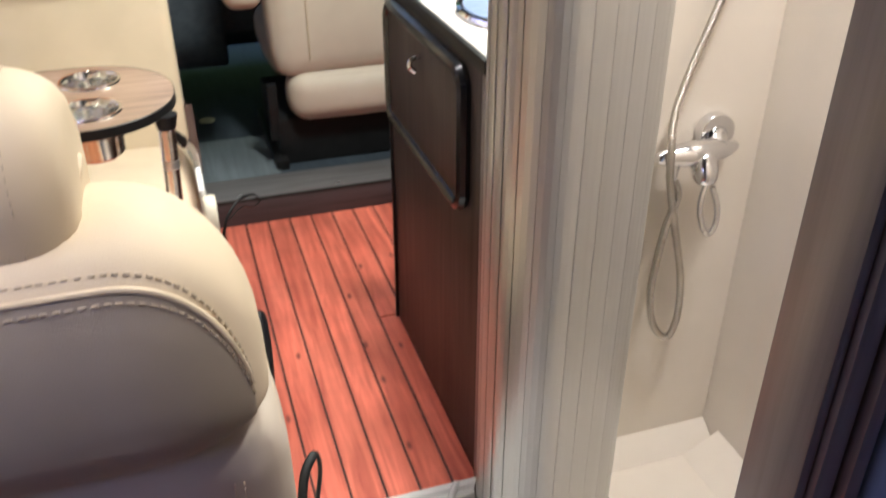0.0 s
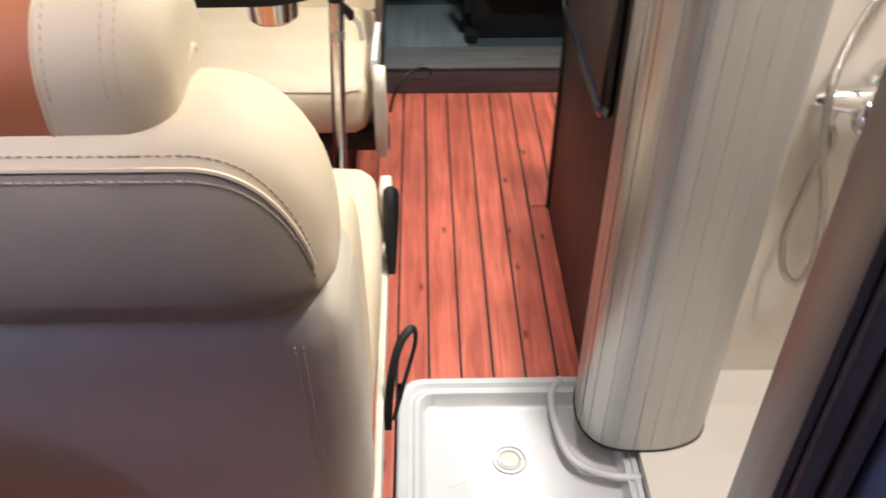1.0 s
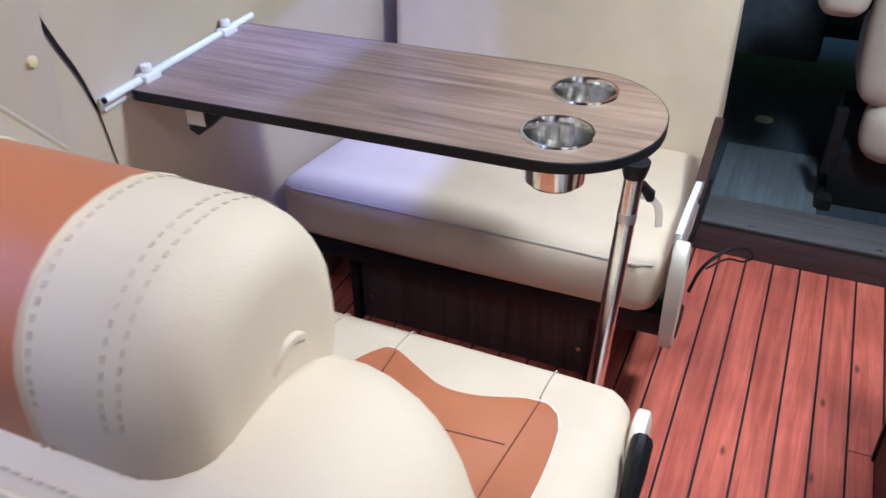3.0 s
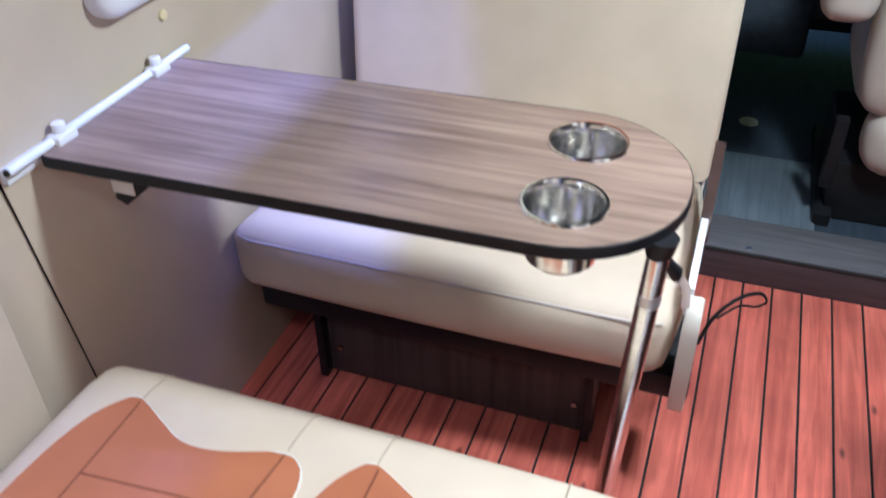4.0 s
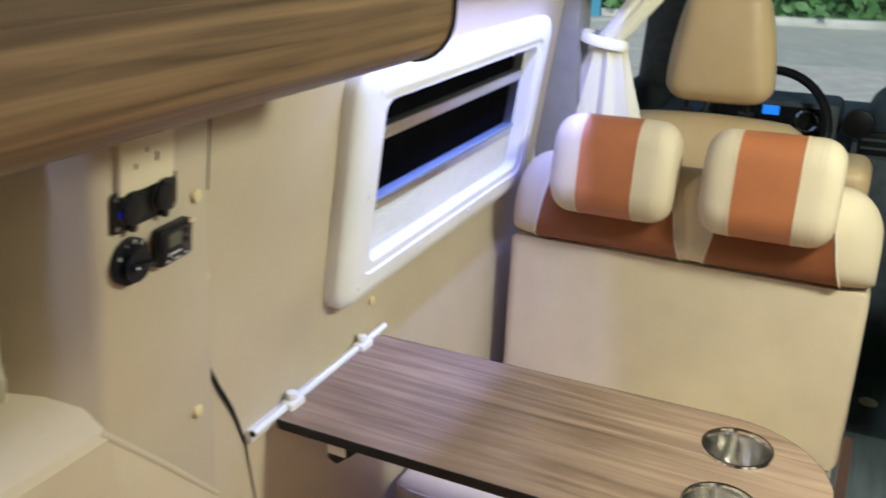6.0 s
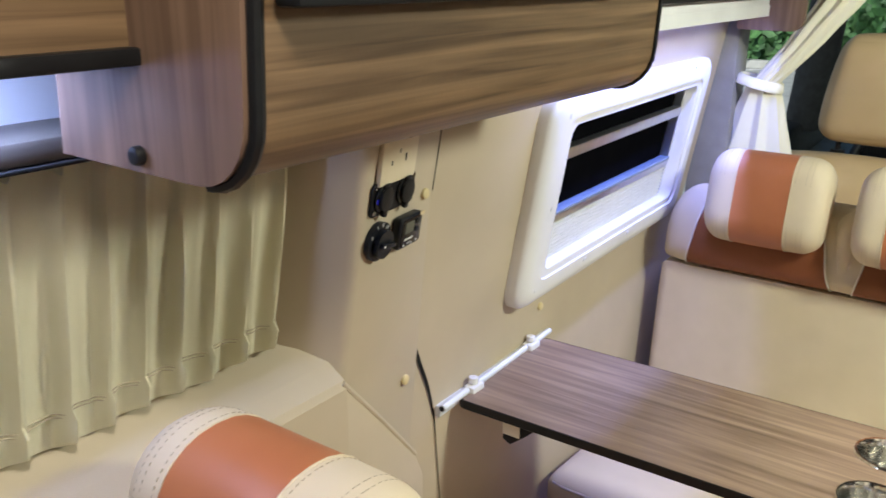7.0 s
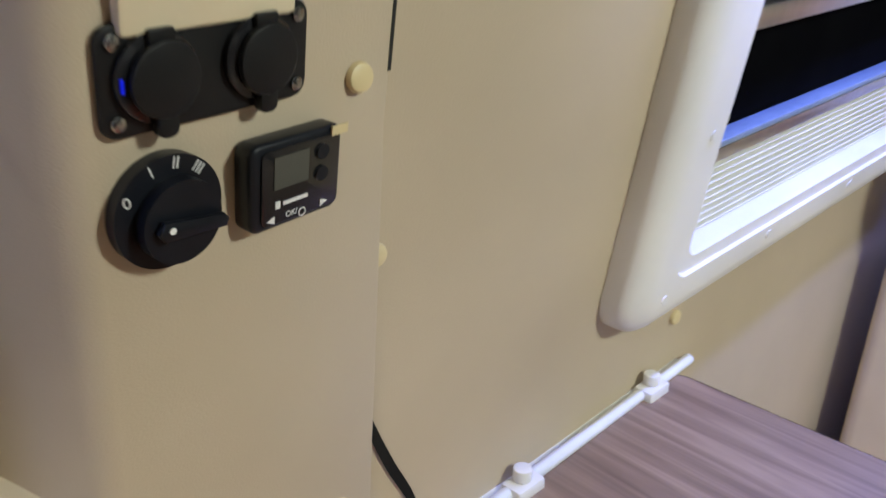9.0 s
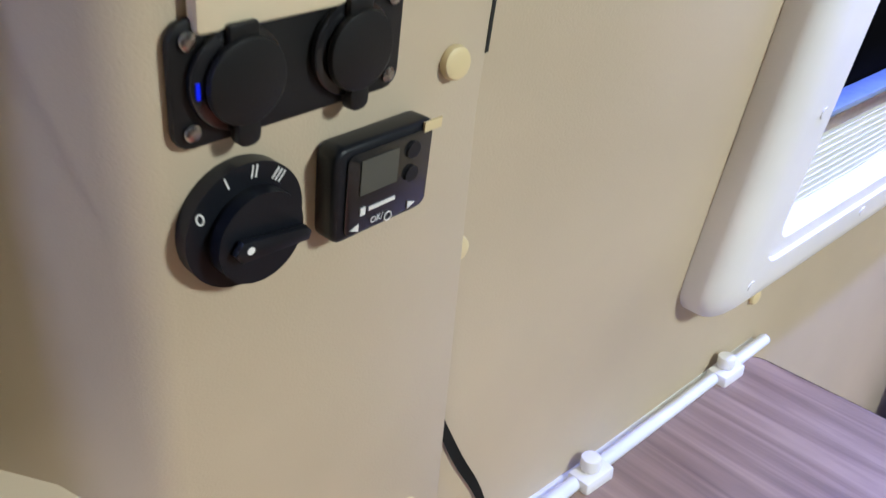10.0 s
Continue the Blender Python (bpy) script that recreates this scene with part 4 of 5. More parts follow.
def wall_text(body, y, z, size, x, parent, name="marking", turn=0.0):
    cu = bpy.data.curves.new(name, "FONT")
    cu.body, cu.size, cu.align_x, cu.align_y, cu.extrude = body, size, "CENTER", "CENTER", 0.0001
    tmp = bpy.data.objects.new(name, cu)
    me = bpy.data.meshes.new_from_object(tmp)
    bpy.data.objects.remove(tmp)
    me.materials.append(MARK)
    ob = new(name, me)
    ob.parent = parent
    up = parent
    base = Vector((0, 0, 0))
    while up is not None:
        base += up.location
        up = up.parent
    tilt = math.degrees(math.atan(0.17))
    ob.matrix_basis = Matrix.Translation(Vector((lean_column(z, y) + x, y, z)) - base) @ pose(0, 0, 0, 0, 0, 8.2) @ pose(0, 0, 0, 0, tilt, 0) @ pose(0, 0, 0, 90, 0, 90) @ pose(0, 0, 0, 0, 0, turn)
    return ob


for txt, ang in (("0", 153), ("I", 112), ("II", 81), ("III", 50)):
    wall_text(txt, DY + 0.0232 * math.cos(radians(ang)), DZ + 0.0232 * math.sin(radians(ang)), 0.0080, 0.0093, dial, turn=ang - 90 if txt != "0" else 20)

ther = root("heater_controller", "small black heater controller with a grey display and buttons", "controller", (0.06, -0.21, 1.06))
TY0, TY1, TZ0, TZ1 = -0.2365, -0.177, 1.067, 1.114
part("case", on_column(prism(rounded(TY0, TY1, TZ0, TZ1, 0.006, 4), "x", 0.0, 0.016, 0.003, 3)), CONTROL, ther)
part("front", on_column(prism(rounded(TY0 + 0.006, TY1 - 0.003, TZ0 + 0.003, TZ1 - 0.004, 0.004, 4), "x", 0.016, 0.0172, 0.0005)), GLOSSBLACK, ther)
part("display", on_column(box(0.0172, 0.0178, -0.223, -0.201, 1.089, 1.106)), SCREEN, ther, "grey display")
for z in (1.102, 1.090):
    part("button", on_column(disc((-0.192, z), 0.004, "x", 0.0172, 0.0184, 18)), CONTROL, ther)
part("logo", on_column(box(0.0172, 0.0177, -0.2220, -0.2190, 1.0785, 1.0825)), MARK, ther)
part("logo_bar", on_column(box(0.0172, 0.0177, -0.2170, -0.2010, 1.0795, 1.0815)), MARK, ther)
part("arrow", on_column(prism([(-0.2275, 1.0728), (-0.2225, 1.0708), (-0.2225, 1.0748)], "x", 0.0172, 0.0177)), MARK, ther)
part("arrow", on_column(prism([(-0.1870, 1.0732), (-0.1920, 1.0712), (-0.1920, 1.0752)], "x", 0.0172, 0.0177)), MARK, ther)
wall_text("OK/", -0.2115, 1.0735, 0.0045, 0.0175, ther)
ringo = [(0.0176, -0.2045 + 0.0022 * math.cos(2 * math.pi * i / 16), 1.072 + 0.0022 * math.sin(2 * math.pi * i / 16)) for i in range(17)]
part("power_mark", on_column(tube(ringo, 0.0004, 5)), MARK, ther)
part("film_tab", on_column(box(0.0165, 0.0178, -0.1860, -0.1750, 1.1085, 1.1135)), IVORY, ther, "leftover protective film tab")

# ---- curtain over the rear window ----
cur = root("window_curtain", "pleated cream curtain tied flat over the window", "curtain", (-0.03, -0.65, 0.96))


def fold_at(y, v, pitch=0.0475):
    """Narrow pinched pleats with flatter, softly rippled cloth between them."""
    ph = 2 * math.pi * (y + 0.549) / pitch + 0.35 * math.sin(y * 23 + 1.3) + 0.20 * math.sin(v * 2.4 + y * 9)
    ripple = 0.22 * math.sin(ph * 1.62 + 0.8 + 0.9 * v) + 0.10 * math.sin(ph * 2.9 + 2.0 * v)
    sharp = 3.0 + 3.0 * v
    return 2.3 * (0.5 + 0.5 * math.cos(ph)) ** sharp - 0.55 + ripple


def pleats(y0, y1, z0, z1, base, amp, pitch, rows=26):
    bm = bmesh.new()
    n = int((y1 - y0) / 0.003)
    grid = []
    for r in range(rows + 1):
        v = r / rows
        z = z0 + (z1 - z0) * v
        line = []
        for i in range(n + 1):
            y = y0 + (y1 - 0.004 * v - y0) * i / n
            fold = fold_at(y, v, pitch)
            hem = 1.3 if v < 0.13 else 1.0
            a = amp * (0.55 + 0.45 * math.sin(math.pi * min(1, 0.25 + v * 0.9))) * hem
            line.append(bm.verts.new((base + (0.0045 if v < 0.13 else 0) + a * fold + 0.20 * (z - 0.955), y, z + (0.004 * fold + 0.003 * math.sin(y * 40) if r == 0 else 0) + (-0.004 * fold if r == rows else 0))))
        grid.append(line)
    for a, b in zip(grid, grid[1:]):
        for i in range(n):
            bm.faces.new((a[i], a[i + 1], b[i + 1], b[i]))
    bmesh.ops.solidify(bm, geom=bm.faces[:], thickness=0.0015)
    return bm


part("cloth", pleats(-1.15, -0.3855, 0.955, 1.264, -0.027, 0.0095, 0.0475), CURTAIN, cur)
for dz in (0.037, 0.041):
    hem = []
    for i in range(190):
        y = -1.15 + 0.764 * i / 189
        hem.append((-0.0140 + 0.0072 * fold_at(y, 0.125), y, 0.955 + dz))
    part("hem_seam", tube(hem, 0.0007, 5), SEAM, cur)
part("curtain_snap", disc((-0.400, 0.985), 0.007, "x", -0.024, -0.008, 16, 0.002), CREAMPLASTIC, cur, "cream press stud")
rail_top = root("curtain_rail", "taupe trim rail above the pleated curtain", "curtain rail", (-0.02, -1.0, 1.262))
part("rail_body", box(-0.05, 0.043, -1.6, -0.3865, 1.270, 1.293, 0.004), TAUPE, rail_top)
part("rail_lip", box(-0.05, 0.047, -1.6, -0.3865, 1.2655, 1.2695, 0.001), RUBBER, rail_top, "dark lower lip")

# ---- overhead cabinets ----
oh = root("overhead_cabinet", "oak-laminate overhead cabinet with rounded lower edge and black trim", "cabinet", (0.2, -0.32, 1.28), group="overhead cabinets")
prof_oh = [(0.075, 1.285), (0.255, 1.283)] + [(0.255 + 0.055 * math.sin(radians(a)), 1.338 - 0.055 * math.cos(radians(a))) for a in range(15, 91, 15)] + [(0.318, 1.50), (0.318, 1.90), (0.11, 1.90)]
part("body", prism(prof_oh, "y", -0.684, 0.020, 0.0), OAK_Y, oh)
part("end_panel", prism([(p[0] - 0.001 * (p[0] > 0.2), p[1] - 0.001 * (p[1] < 1.3)) for p in prof_oh], "y", -0.704, -0.6845, 0.0), OAK_Z, oh, "oak end panel with upright grain")
trim_line = [(p[0], -0.694, p[1]) for p in prof_oh[1:-1]]
part("edge_trim", tube([(p[0] + 0.002, -0.694, p[2] - 0.001) for p in trim_line], 0.0065, 8), BLACK, oh, "black edge trim")
part("edge_trim", tube([(p[0] + 0.0005, 0.021, p[2]) for p in trim_line], 0.004, 8), BLACK, oh, "black edge trim")
part("knob", disc((0.186, 1.297), 0.008, "y", -0.712, -0.700, 16, 0.003), BLACK, oh, "small black knob")
tv = root("wall_television", "flat black television on the overhead cabinet front", "television", (0.33, -0.35, 1.40))
part("case", box(0.319, 0.345, -0.680, -0.125, 1.413, 1.70, 0.004), BLACK, tv)
part("screen", box(0.345, 0.3475, -0.670, -0.135, 1.424, 1.69), GLOSSBLACK, tv, "glossy dark screen")

oh2 = root("overhead_cabinet", "shallow oak-laminate overhead cabinet above the curtain", "cabinet", (0.08, -1.2, 1.36), group="overhead cabinets")
part("body", box(-0.05, 0.186, -2.0, -0.702, 1.376, 1.90), OAK_Y, oh2)
part("edge_trim", box(0.182, 0.200, -2.0, -0.702, 1.367, 1.381, 0.003), BLACK, oh2, "black front trim")

oh3 = root("overhead_cabinet", "oak-laminate overhead cabinet above the side window", "cabinet", (0.12, 0.6, 1.39), group="overhead cabinets")
part("body", box(0.08, 0.186, 0.040, 1.10, 1.390, 1.90), OAK_Y, oh3)
part("edge_trim", box(0.182, 0.200, 0.040, 1.10, 1.384, 1.396, 0.003), BLACK, oh3, "black front trim")
part("light_housing", box(0.10, 0.1725, 0.06, 1.06, 1.352, 1.3895, 0.012, 4), WHITEPLASTIC, oh3, "white light housing")
# Flange added to end the strip's blue light partway across the table.
part("strip_cutoff", box(0.1695, 0.1725, 0.06, 1.06, 1.336, 1.362, 0.0008, 1), WHITEPLASTIC, oh3, "thin flange added to cut off the strip light")
part("end_panel", prism(rounded(0.085, 0.245, 1.300, 1.90, [0.01, 0.03, 0.005, 0.005]), "y", 1.101, 1.118, 0.002), OAK_Z, oh3, "oak end panel")

thing("wood_partition", prism([(-0.05, 0.0), (0.155, 0.0), (0.155, 0.72), (0.258, 1.02), (0.250, 1.10), (0.222, 1.208), (0.205, 1.336), (-0.05, 1.336)], "y", -0.935, -0.905, 0.003), OAK_Z, "oak-laminate partition panel behind the bench", "partition")

# ---- shower and kitchen side ----
thing("wall_shower_front", box(1.245, 1.689, -0.214, -0.170, 0.0, 1.90), SHOWER, "cream plastic shower wall", "wall", kind="structure")
shower_floor = prism(rounded(1.303, 1.688, -0.90, -0.216, 0.006, 5), "z", -0.02, 0.035, 0.006)
thing("shower_floor", shower_floor, SHOWER, "cream moulded shower floor", "shower floor", kind="structure")
thing("shower_skirt", prism([(-0.215, 0.034), (-0.215, 0.075), (-0.24, 0.058), (-0.262, 0.0355)], "x", 1.40, 1.688, 0.0), SHOWER, "cream moulded skirting round the shower floor", "skirting", kind="structure")
thing("shower_skirt_side", prism([(1.689, 0.034), (1.689, 0.080), (1.66, 0.060), (1.62, 0.0355)], "y", -0.86, -0.2625, 0.0), SHOWER, "cream moulded skirting round the shower floor", "skirting", kind="structure")

tray = root("drain_tray", "white moulded plastic drain tray sunk in the floor", "tray", (1.03, -0.5, 0))
TX0, TX1, TY_0, TY_1 = 0.868, 1.302, -1.10, -0.166
bm = bmesh.new()
rows = []
cx = (TX0 + TX1) / 2


def inset(d):
    return rounded(TX0 + d, TX1 - d * 0.6, TY_0 + d, TY_1 - d, [max(0.006, 0.05 - d * 0.5), 0.006, 0.006, max(0.012, 0.05 - d * 0.5)], 6)


for d, z in ((0.0, -0.004), (0.001, 0.010), (0.005, 0.014), (0.018, 0.014), (0.024, 0.007), (0.029, 0.007), (0.034, 0.012), (0.042, 0.012), (0.050, -0.012), (0.056, -0.016)):
    rows.append([bm.verts.new((p[0], p[1], z)) for p in inset(d)])
for a, b in zip(rows, rows[1:]):
    for i in range(len(a)):
        bm.faces.new((a[i], a[(i + 1) % len(a)], b[(i + 1) % len(b)], b[i]))
bm.faces.new(rows[-1])
part("pan", bm, TRAY, tray)
for r in (0.030, 0.021):
    part("drain_ring", tube([(1.075 + r * math.cos(2 * math.pi * i / 28), -0.345 + r * math.sin(2 * math.pi * i / 28), -0.015) for i in range(29)], 0.0028, 6), TRAY, tray)
part("drain_cover", disc((1.075, -0.345), 0.017, "z", -0.016, -0.0135, 24, 0.001), SHOWER, tray, "cream drain cover")
for i, a in enumerate((0.6, 2.2, 3.7, 5.2)):
    part("rib", tube([(1.075 + 0.04 * math.cos(a), -0.345 + 0.04 * math.sin(a), -0.017), (1.075 + 0.13 * math.cos(a), -0.345 + 0.11 * math.sin(a), -0.0165)], 0.0016, 6), TRAY, tray)
column_lip = smooth_line([(1.19, -0.172, 0.014), (1.165, -0.22, 0.014), (1.172, -0.33, 0.014), (1.20, -0.38, 0.014), (1.26, -0.405, 0.014), (1.31, -0.405, 0.014)], 6)
part("column_rim", tube([(q.x, q.y, 0.010) for q in column_lip], 0.0075, 10), TRAY, tray)

# tambour column, slat by slat
tam = root("tambour_door", "rolled grey tambour shower door with upright slats", "tambour door", (1.32, -0.28, 0.03))
walkline = smooth_line([(1.243, -0.172, 0), (1.212, -0.22, 0), (1.203, -0.275, 0), (1.212, -0.325, 0), (1.245, -0.358, 0), (1.30, -0.368, 0), (1.36, -0.364, 0), (1.41, -0.342, 0), (1.434, -0.30, 0), (1.438, -0.25, 0), (1.438, -0.216, 0)], 14)
core = bmesh.new()
inner_line = [p + (Vector((1.33, -0.25, 0)) - p).normalized() * 0.008 for p in walkline]
prism([(p.x, p.y) for p in inner_line], "z", 0.036, 1.88, bm=core)
part("core", core, SLAT, tam)
prism([(p.x, p.y) for p in [q + (Vector((1.33, -0.25, 0)) - q).normalized() * 0.0065 for q in walkline[:52]] + [Vector((1.30, -0.25, 0))]], "z", 0.0365, 1.879, bm=(dark_core := bmesh.new()))
part("dark_backing", dark_core, RUBBER, tam, "black backing in the slat joints")
lengths = [0.0]
for a, b in zip(walkline, walkline[1:]):
    lengths.append(lengths[-1] + (b - a).length)


def along(s):
    for i in range(len(walkline) - 1):
        if lengths[i + 1] >= s:
            t = (s - lengths[i]) / max(1e-9, lengths[i + 1] - lengths[i])
            return walkline[i].lerp(walkline[i + 1], t)
    return walkline[-1]


s, k = 0.0, 0
pitch = lengths[-1] / 18
while k < 18:
    gap = 0.0016 if k < 6 else 0.0003
    pts = [along(s + gap), along(s + pitch * 0.33), along(s + pitch * 0.67), along(s + pitch - gap)]
    mid = Vector((1.33, -0.25, 0))
    out = []
    for i, p in enumerate(pts):
        n = (p - mid).normalized()
        out.append(p + n * (0.0020 if i in (1, 2) else (0.0011 if k < 6 else 0.0016)))
    back_pts = [p - (p - mid).normalized() * 0.006 for p in reversed(pts)]
    part("slat", prism([(p.x, p.y) for p in out + back_pts], "z", 0.037, 1.88), SLAT, tam, smooth=False)
    s += pitch
    k += 1
part("foot_seal", tube([(p.x, p.y, 0.036) for p in walkline], 0.004, 6), RUBBER, tam, "black foot seal")

# near jamb of the shower opening
jamb = root("shower_jamb", "dark bronze aluminium door jamb with black gaskets", "door jamb", (1.23, -0.9, 0.0), kind="structure")
part("post", box(1.184, 1.194, -0.930, -0.872, 0.0, 1.88, 0.003), BRONZE, jamb)
part("post", box(1.1955, 1.214, -0.935, -0.868, 0.0, 1.88, 0.003), BRONZE, jamb)
part("gasket", box(1.215, 1.219, -0.925, -0.875, 0.0, 1.88), RUBBER, jamb, "black gasket")
part("post", box(1.220, 1.234, -0.94, -0.880, 0.0, 1.88, 0.003), BRONZE, jamb)
part("gasket", box(1.235, 1.243, -0.93, -0.885, 0.0, 1.88), RUBBER, jamb, "black gasket")
# The channel's blue is a reflection put into its base colour.
part("channel", box(1.244, 1.300, -1.20, -0.890, 0.0, 1.88, 0.004), BLUEALU, jamb, "aluminium channel, reflected blue put into its colour")
thing("wall_shower_rear", box(1.301, 1.689, -0.945, -0.905, 0.0, 1.90), SHOWER, "cream plastic shower wall", "wall", kind="structure")
thing("wardrobe_side", box(1.305, 1.69, -2.0, -0.95, 0.0, 1.90), DARKWOOD, "dark wood wardrobe beside the shower", "wardrobe", kind="structure")

# mixer tap with hose
tap = root("shower_mixer", "chrome shower mixer tap with a coiled steel hose", "shower mixer", (1.57, -0.23, 0.66))
part("wall_plate", disc((1.592, 0.695), 0.031, "y", -0.236, -0.2145, 32, 0.004), CHROME, tap)
part("body", tube(smooth_line([(1.478, -0.252, 0.676), (1.51, -0.254, 0.677), (1.545, -0.258, 0.678), (1.585, -0.255, 0.679), (1.616, -0.25, 0.679)], 5), [0.008 + 0.013 * math.sin(math.pi * min(1, k / 20)) for k in range(21)], 16), CHROME, tap)
part("stem", tube([(1.592, -0.228, 0.692), (1.580, -0.256, 0.680)], 0.018, 16), CHROME, tap)
part("cartridge", tube(smooth_line([(1.552, -0.258, 0.676), (1.548, -0.278, 0.655), (1.546, -0.286, 0.637)], 4), [0.019, 0.020, 0.021, 0.021, 0.020, 0.019, 0.017, 0.014, 0.010], 18), CHROME, tap)
loop = smooth_line([(1.546, -0.288, 0.645), (1.537, -0.294, 0.61), (1.543, -0.297, 0.577), (1.556, -0.299, 0.557), (1.567, -0.299, 0.570), (1.567, -0.297, 0.60), (1.556, -0.292, 0.635)], 6)
part("lever", tube(loop, 0.0048, 8), CHROME, tap, "chrome loop lever")
part("outlet", tube([(1.508, -0.254, 0.670), (1.506, -0.254, 0.640)], 0.010, 14), CHROME, tap)
HOSE = surface("steel_hose", (0.50, 0.47, 0.42), (0.60, 0.57, 0.52), 0.25, 1.0, scale=(10, 10, 900), bump=0.5, bump_scale=1500)
hose_line = smooth_line([(1.506, -0.254, 0.645), (1.526, -0.25, 0.606), (1.513, -0.25, 0.555), (1.505, -0.25, 0.49), (1.502, -0.25, 0.422), (1.518, -0.25, 0.355), (1.548, -0.25, 0.326), (1.562, -0.25, 0.37), (1.555, -0.25, 0.45), (1.530, -0.25, 0.545), (1.505, -0.256, 0.63), (1.486, -0.275, 0.69), (1.492, -0.26, 0.735), (1.514, -0.24, 0.78), (1.559, -0.23, 0.895), (1.60, -0.228, 1.02), (1.62, -0.225, 1.15)], 8)
hb = bmesh.new()
nh = 420
acc = [0.0]
for a, b in zip(hose_line, hose_line[1:]):
    acc.append(acc[-1] + (b - a).length)
pts, rads = [], []
for i in range(nh):
    sdist = acc[-1] * i / (nh - 1)
    j = max(0, min(len(acc) - 2, next((q for q in range(len(acc) - 1) if acc[q + 1] >= sdist), len(acc) - 2)))
    t = (sdist - acc[j]) / max(1e-9, acc[j + 1] - acc[j])
    pts.append(hose_line[j].lerp(hose_line[j + 1], t))
    rads.append(0.0068 if i % 2 else 0.0058)
part("hose", tube(pts, rads, 8, hb), HOSE, tap, "ribbed steel hose")
part("bracket", box(1.60, 1.64, -0.232, -0.2145, 1.14, 1.18, 0.004), CHROME, tap)

# kitchen cabinet
kit = root("kitchen_cabinet", "dark brown wood-laminate kitchen cabinet with a black-edged door", "cabinet", (1.45, 0.12, 0))
part("body", box(1.236, 1.689, -0.168, 0.412, 0.0, 0.803, 0.002), DARKWOOD, kit)
part("corner_trim", box(1.230, 1.240, 0.404, 0.416, 0.0, 0.803, 0.003), BLACK, kit, "black corner trim")
part("corner_trim", box(1.231, 1.237, -0.170, -0.150, 0.0, 0.803, 0.002), BRONZE, kit, "bronze corner trim")
door = part("door", prism(rounded(-0.085, 0.372, 0.548, 0.782, 0.030, 6), "x", 1.222, 1.2355, 0.003), DARKWOOD, kit)
dl = rounded(-0.085, 0.372, 0.548, 0.782, 0.030, 6)
part("door_edge", tube([(1.226, p[0], p[1]) for p in dl + dl[:1]], 0.0125, 8), GLOSSBLACK, door, "glossy black edge moulding")
part("latch", tube(smooth_line([(1.222, 0.137, 0.742), (1.205, 0.137, 0.738), (1.202, 0.137, 0.725), (1.212, 0.137, 0.715)], 4), 0.0045, 8), CHROME, door, "chrome latch")
ctop = root("worktop", "pale grey kitchen worktop with a dark front edge", "worktop", (1.45, 0.12, 0.805))
part("slab", box(1.238, 1.688, -0.166, 0.412, 0.805, 0.826, 0.003), COUNTER, ctop)
part("front_edge", box(1.228, 1.2375, -0.166, 0.414, 0.804, 0.827, 0.002), BLACK, ctop, "black front edge")
sink = root("kitchen_sink", "round stainless sink with a dark glass lid", "sink", (1.45, 0.06, 0.827))
part("rim", tube([(1.43 + 0.155 * math.cos(2 * math.pi * i / 40), 0.06 + 0.155 * math.sin(2 * math.pi * i / 40), 0.832) for i in range(41)], 0.008, 8), CHROME, sink)
part("lid", disc((1.43, 0.06), 0.148, "z", 0.828, 0.838, 40, 0.003), BLUEALU, sink, "dark blue reflective glass lid")

# towel behind the bench
thing("rolled_towel", cushion(0.16, 0.475, -0.94, -0.80, 0.56, 0.69, 0.062, 0.004), TEAL, "rolled pale teal towel on a stand behind the bench", "towel")
stand = root("towel_stand", "grey metal stand under the towel", "stand", (0.45, -0.92, 0.0))
part("top", box(0.17, 0.50, -0.93, -0.81, 0.538, 0.5605, 0.004), ALU, stand)
for x in (0.19, 0.48):
    for y in (-0.915, -0.825):
        part("leg", tube([(x, y, 0.0), (x, y, 0.54)], 0.009, 8), ALU, stand)

# ---- cab ----


drv = root("driver_seat", "beige leather driver seat with a tall headrest", "seat", (0.40, 1.5, 0.07))
TAN = surface("tan_leather", (0.56, 0.40, 0.22), (0.62, 0.45, 0.26), 0.45, scale=(8, 8, 8), bump=0.12, bump_scale=900, patch=0.04)
part("backrest", cushion(0.14, 0.63, 1.22, 1.40, 0.45, 0.965, 0.07, 0.015), TAN, drv)
part("seat", cushion(0.14, 0.63, 1.30, 1.80, 0.34, 0.50, 0.05, 0.01), TAN, drv)
part("base", box(0.2, 0.57, 1.35, 1.75, 0.066, 0.345, 0.01), BLACK, drv)
roll = cushion(0.262, 0.520, 1.31, 1.41, 1.008, 1.285, 0.045, 0.006, 13)
for v in roll.verts:
    v.co.x = 0.391 + (v.co.x - 0.391) * (1.02 - 0.30 * max(0.0, (v.co.z - 1.03) / 0.255) ** 1.4)
part("headrest", roll, TAN, drv)
for x in (0.315, 0.465):
    part("headrest_post", tube([(x, 1.36, 0.94), (x, 1.36, 1.03)], 0.007, 10), BLACK, drv)
    part("post_sleeve", tube([(x, 1.36, 0.955), (x, 1.36, 0.983)], 0.019, 14), BLACK, drv)
part("armrest", cushion(0.66, 0.77, 1.22, 1.40, 0.80, 0.905, 0.03, 0.004), TAN, drv)

pax = root("passenger_seat", "cream leather passenger seat on a black base", "seat", (1.36, 1.4, 0.07))
part("backrest", cushion(1.085, 1.55, 1.19, 1.33, 0.36, 1.0, 0.05, 0.012), GREYLEATHER, pax)
part("back_seam", tube([(1.19, 1.182, 0.42), (1.185, 1.178, 0.95)], 0.003, 6), SEAM, pax)
part("lower_bolster", cushion(1.125, 1.55, 1.17, 1.32, 0.225, 0.375, 0.05, 0.008), GREYLEATHER, pax)
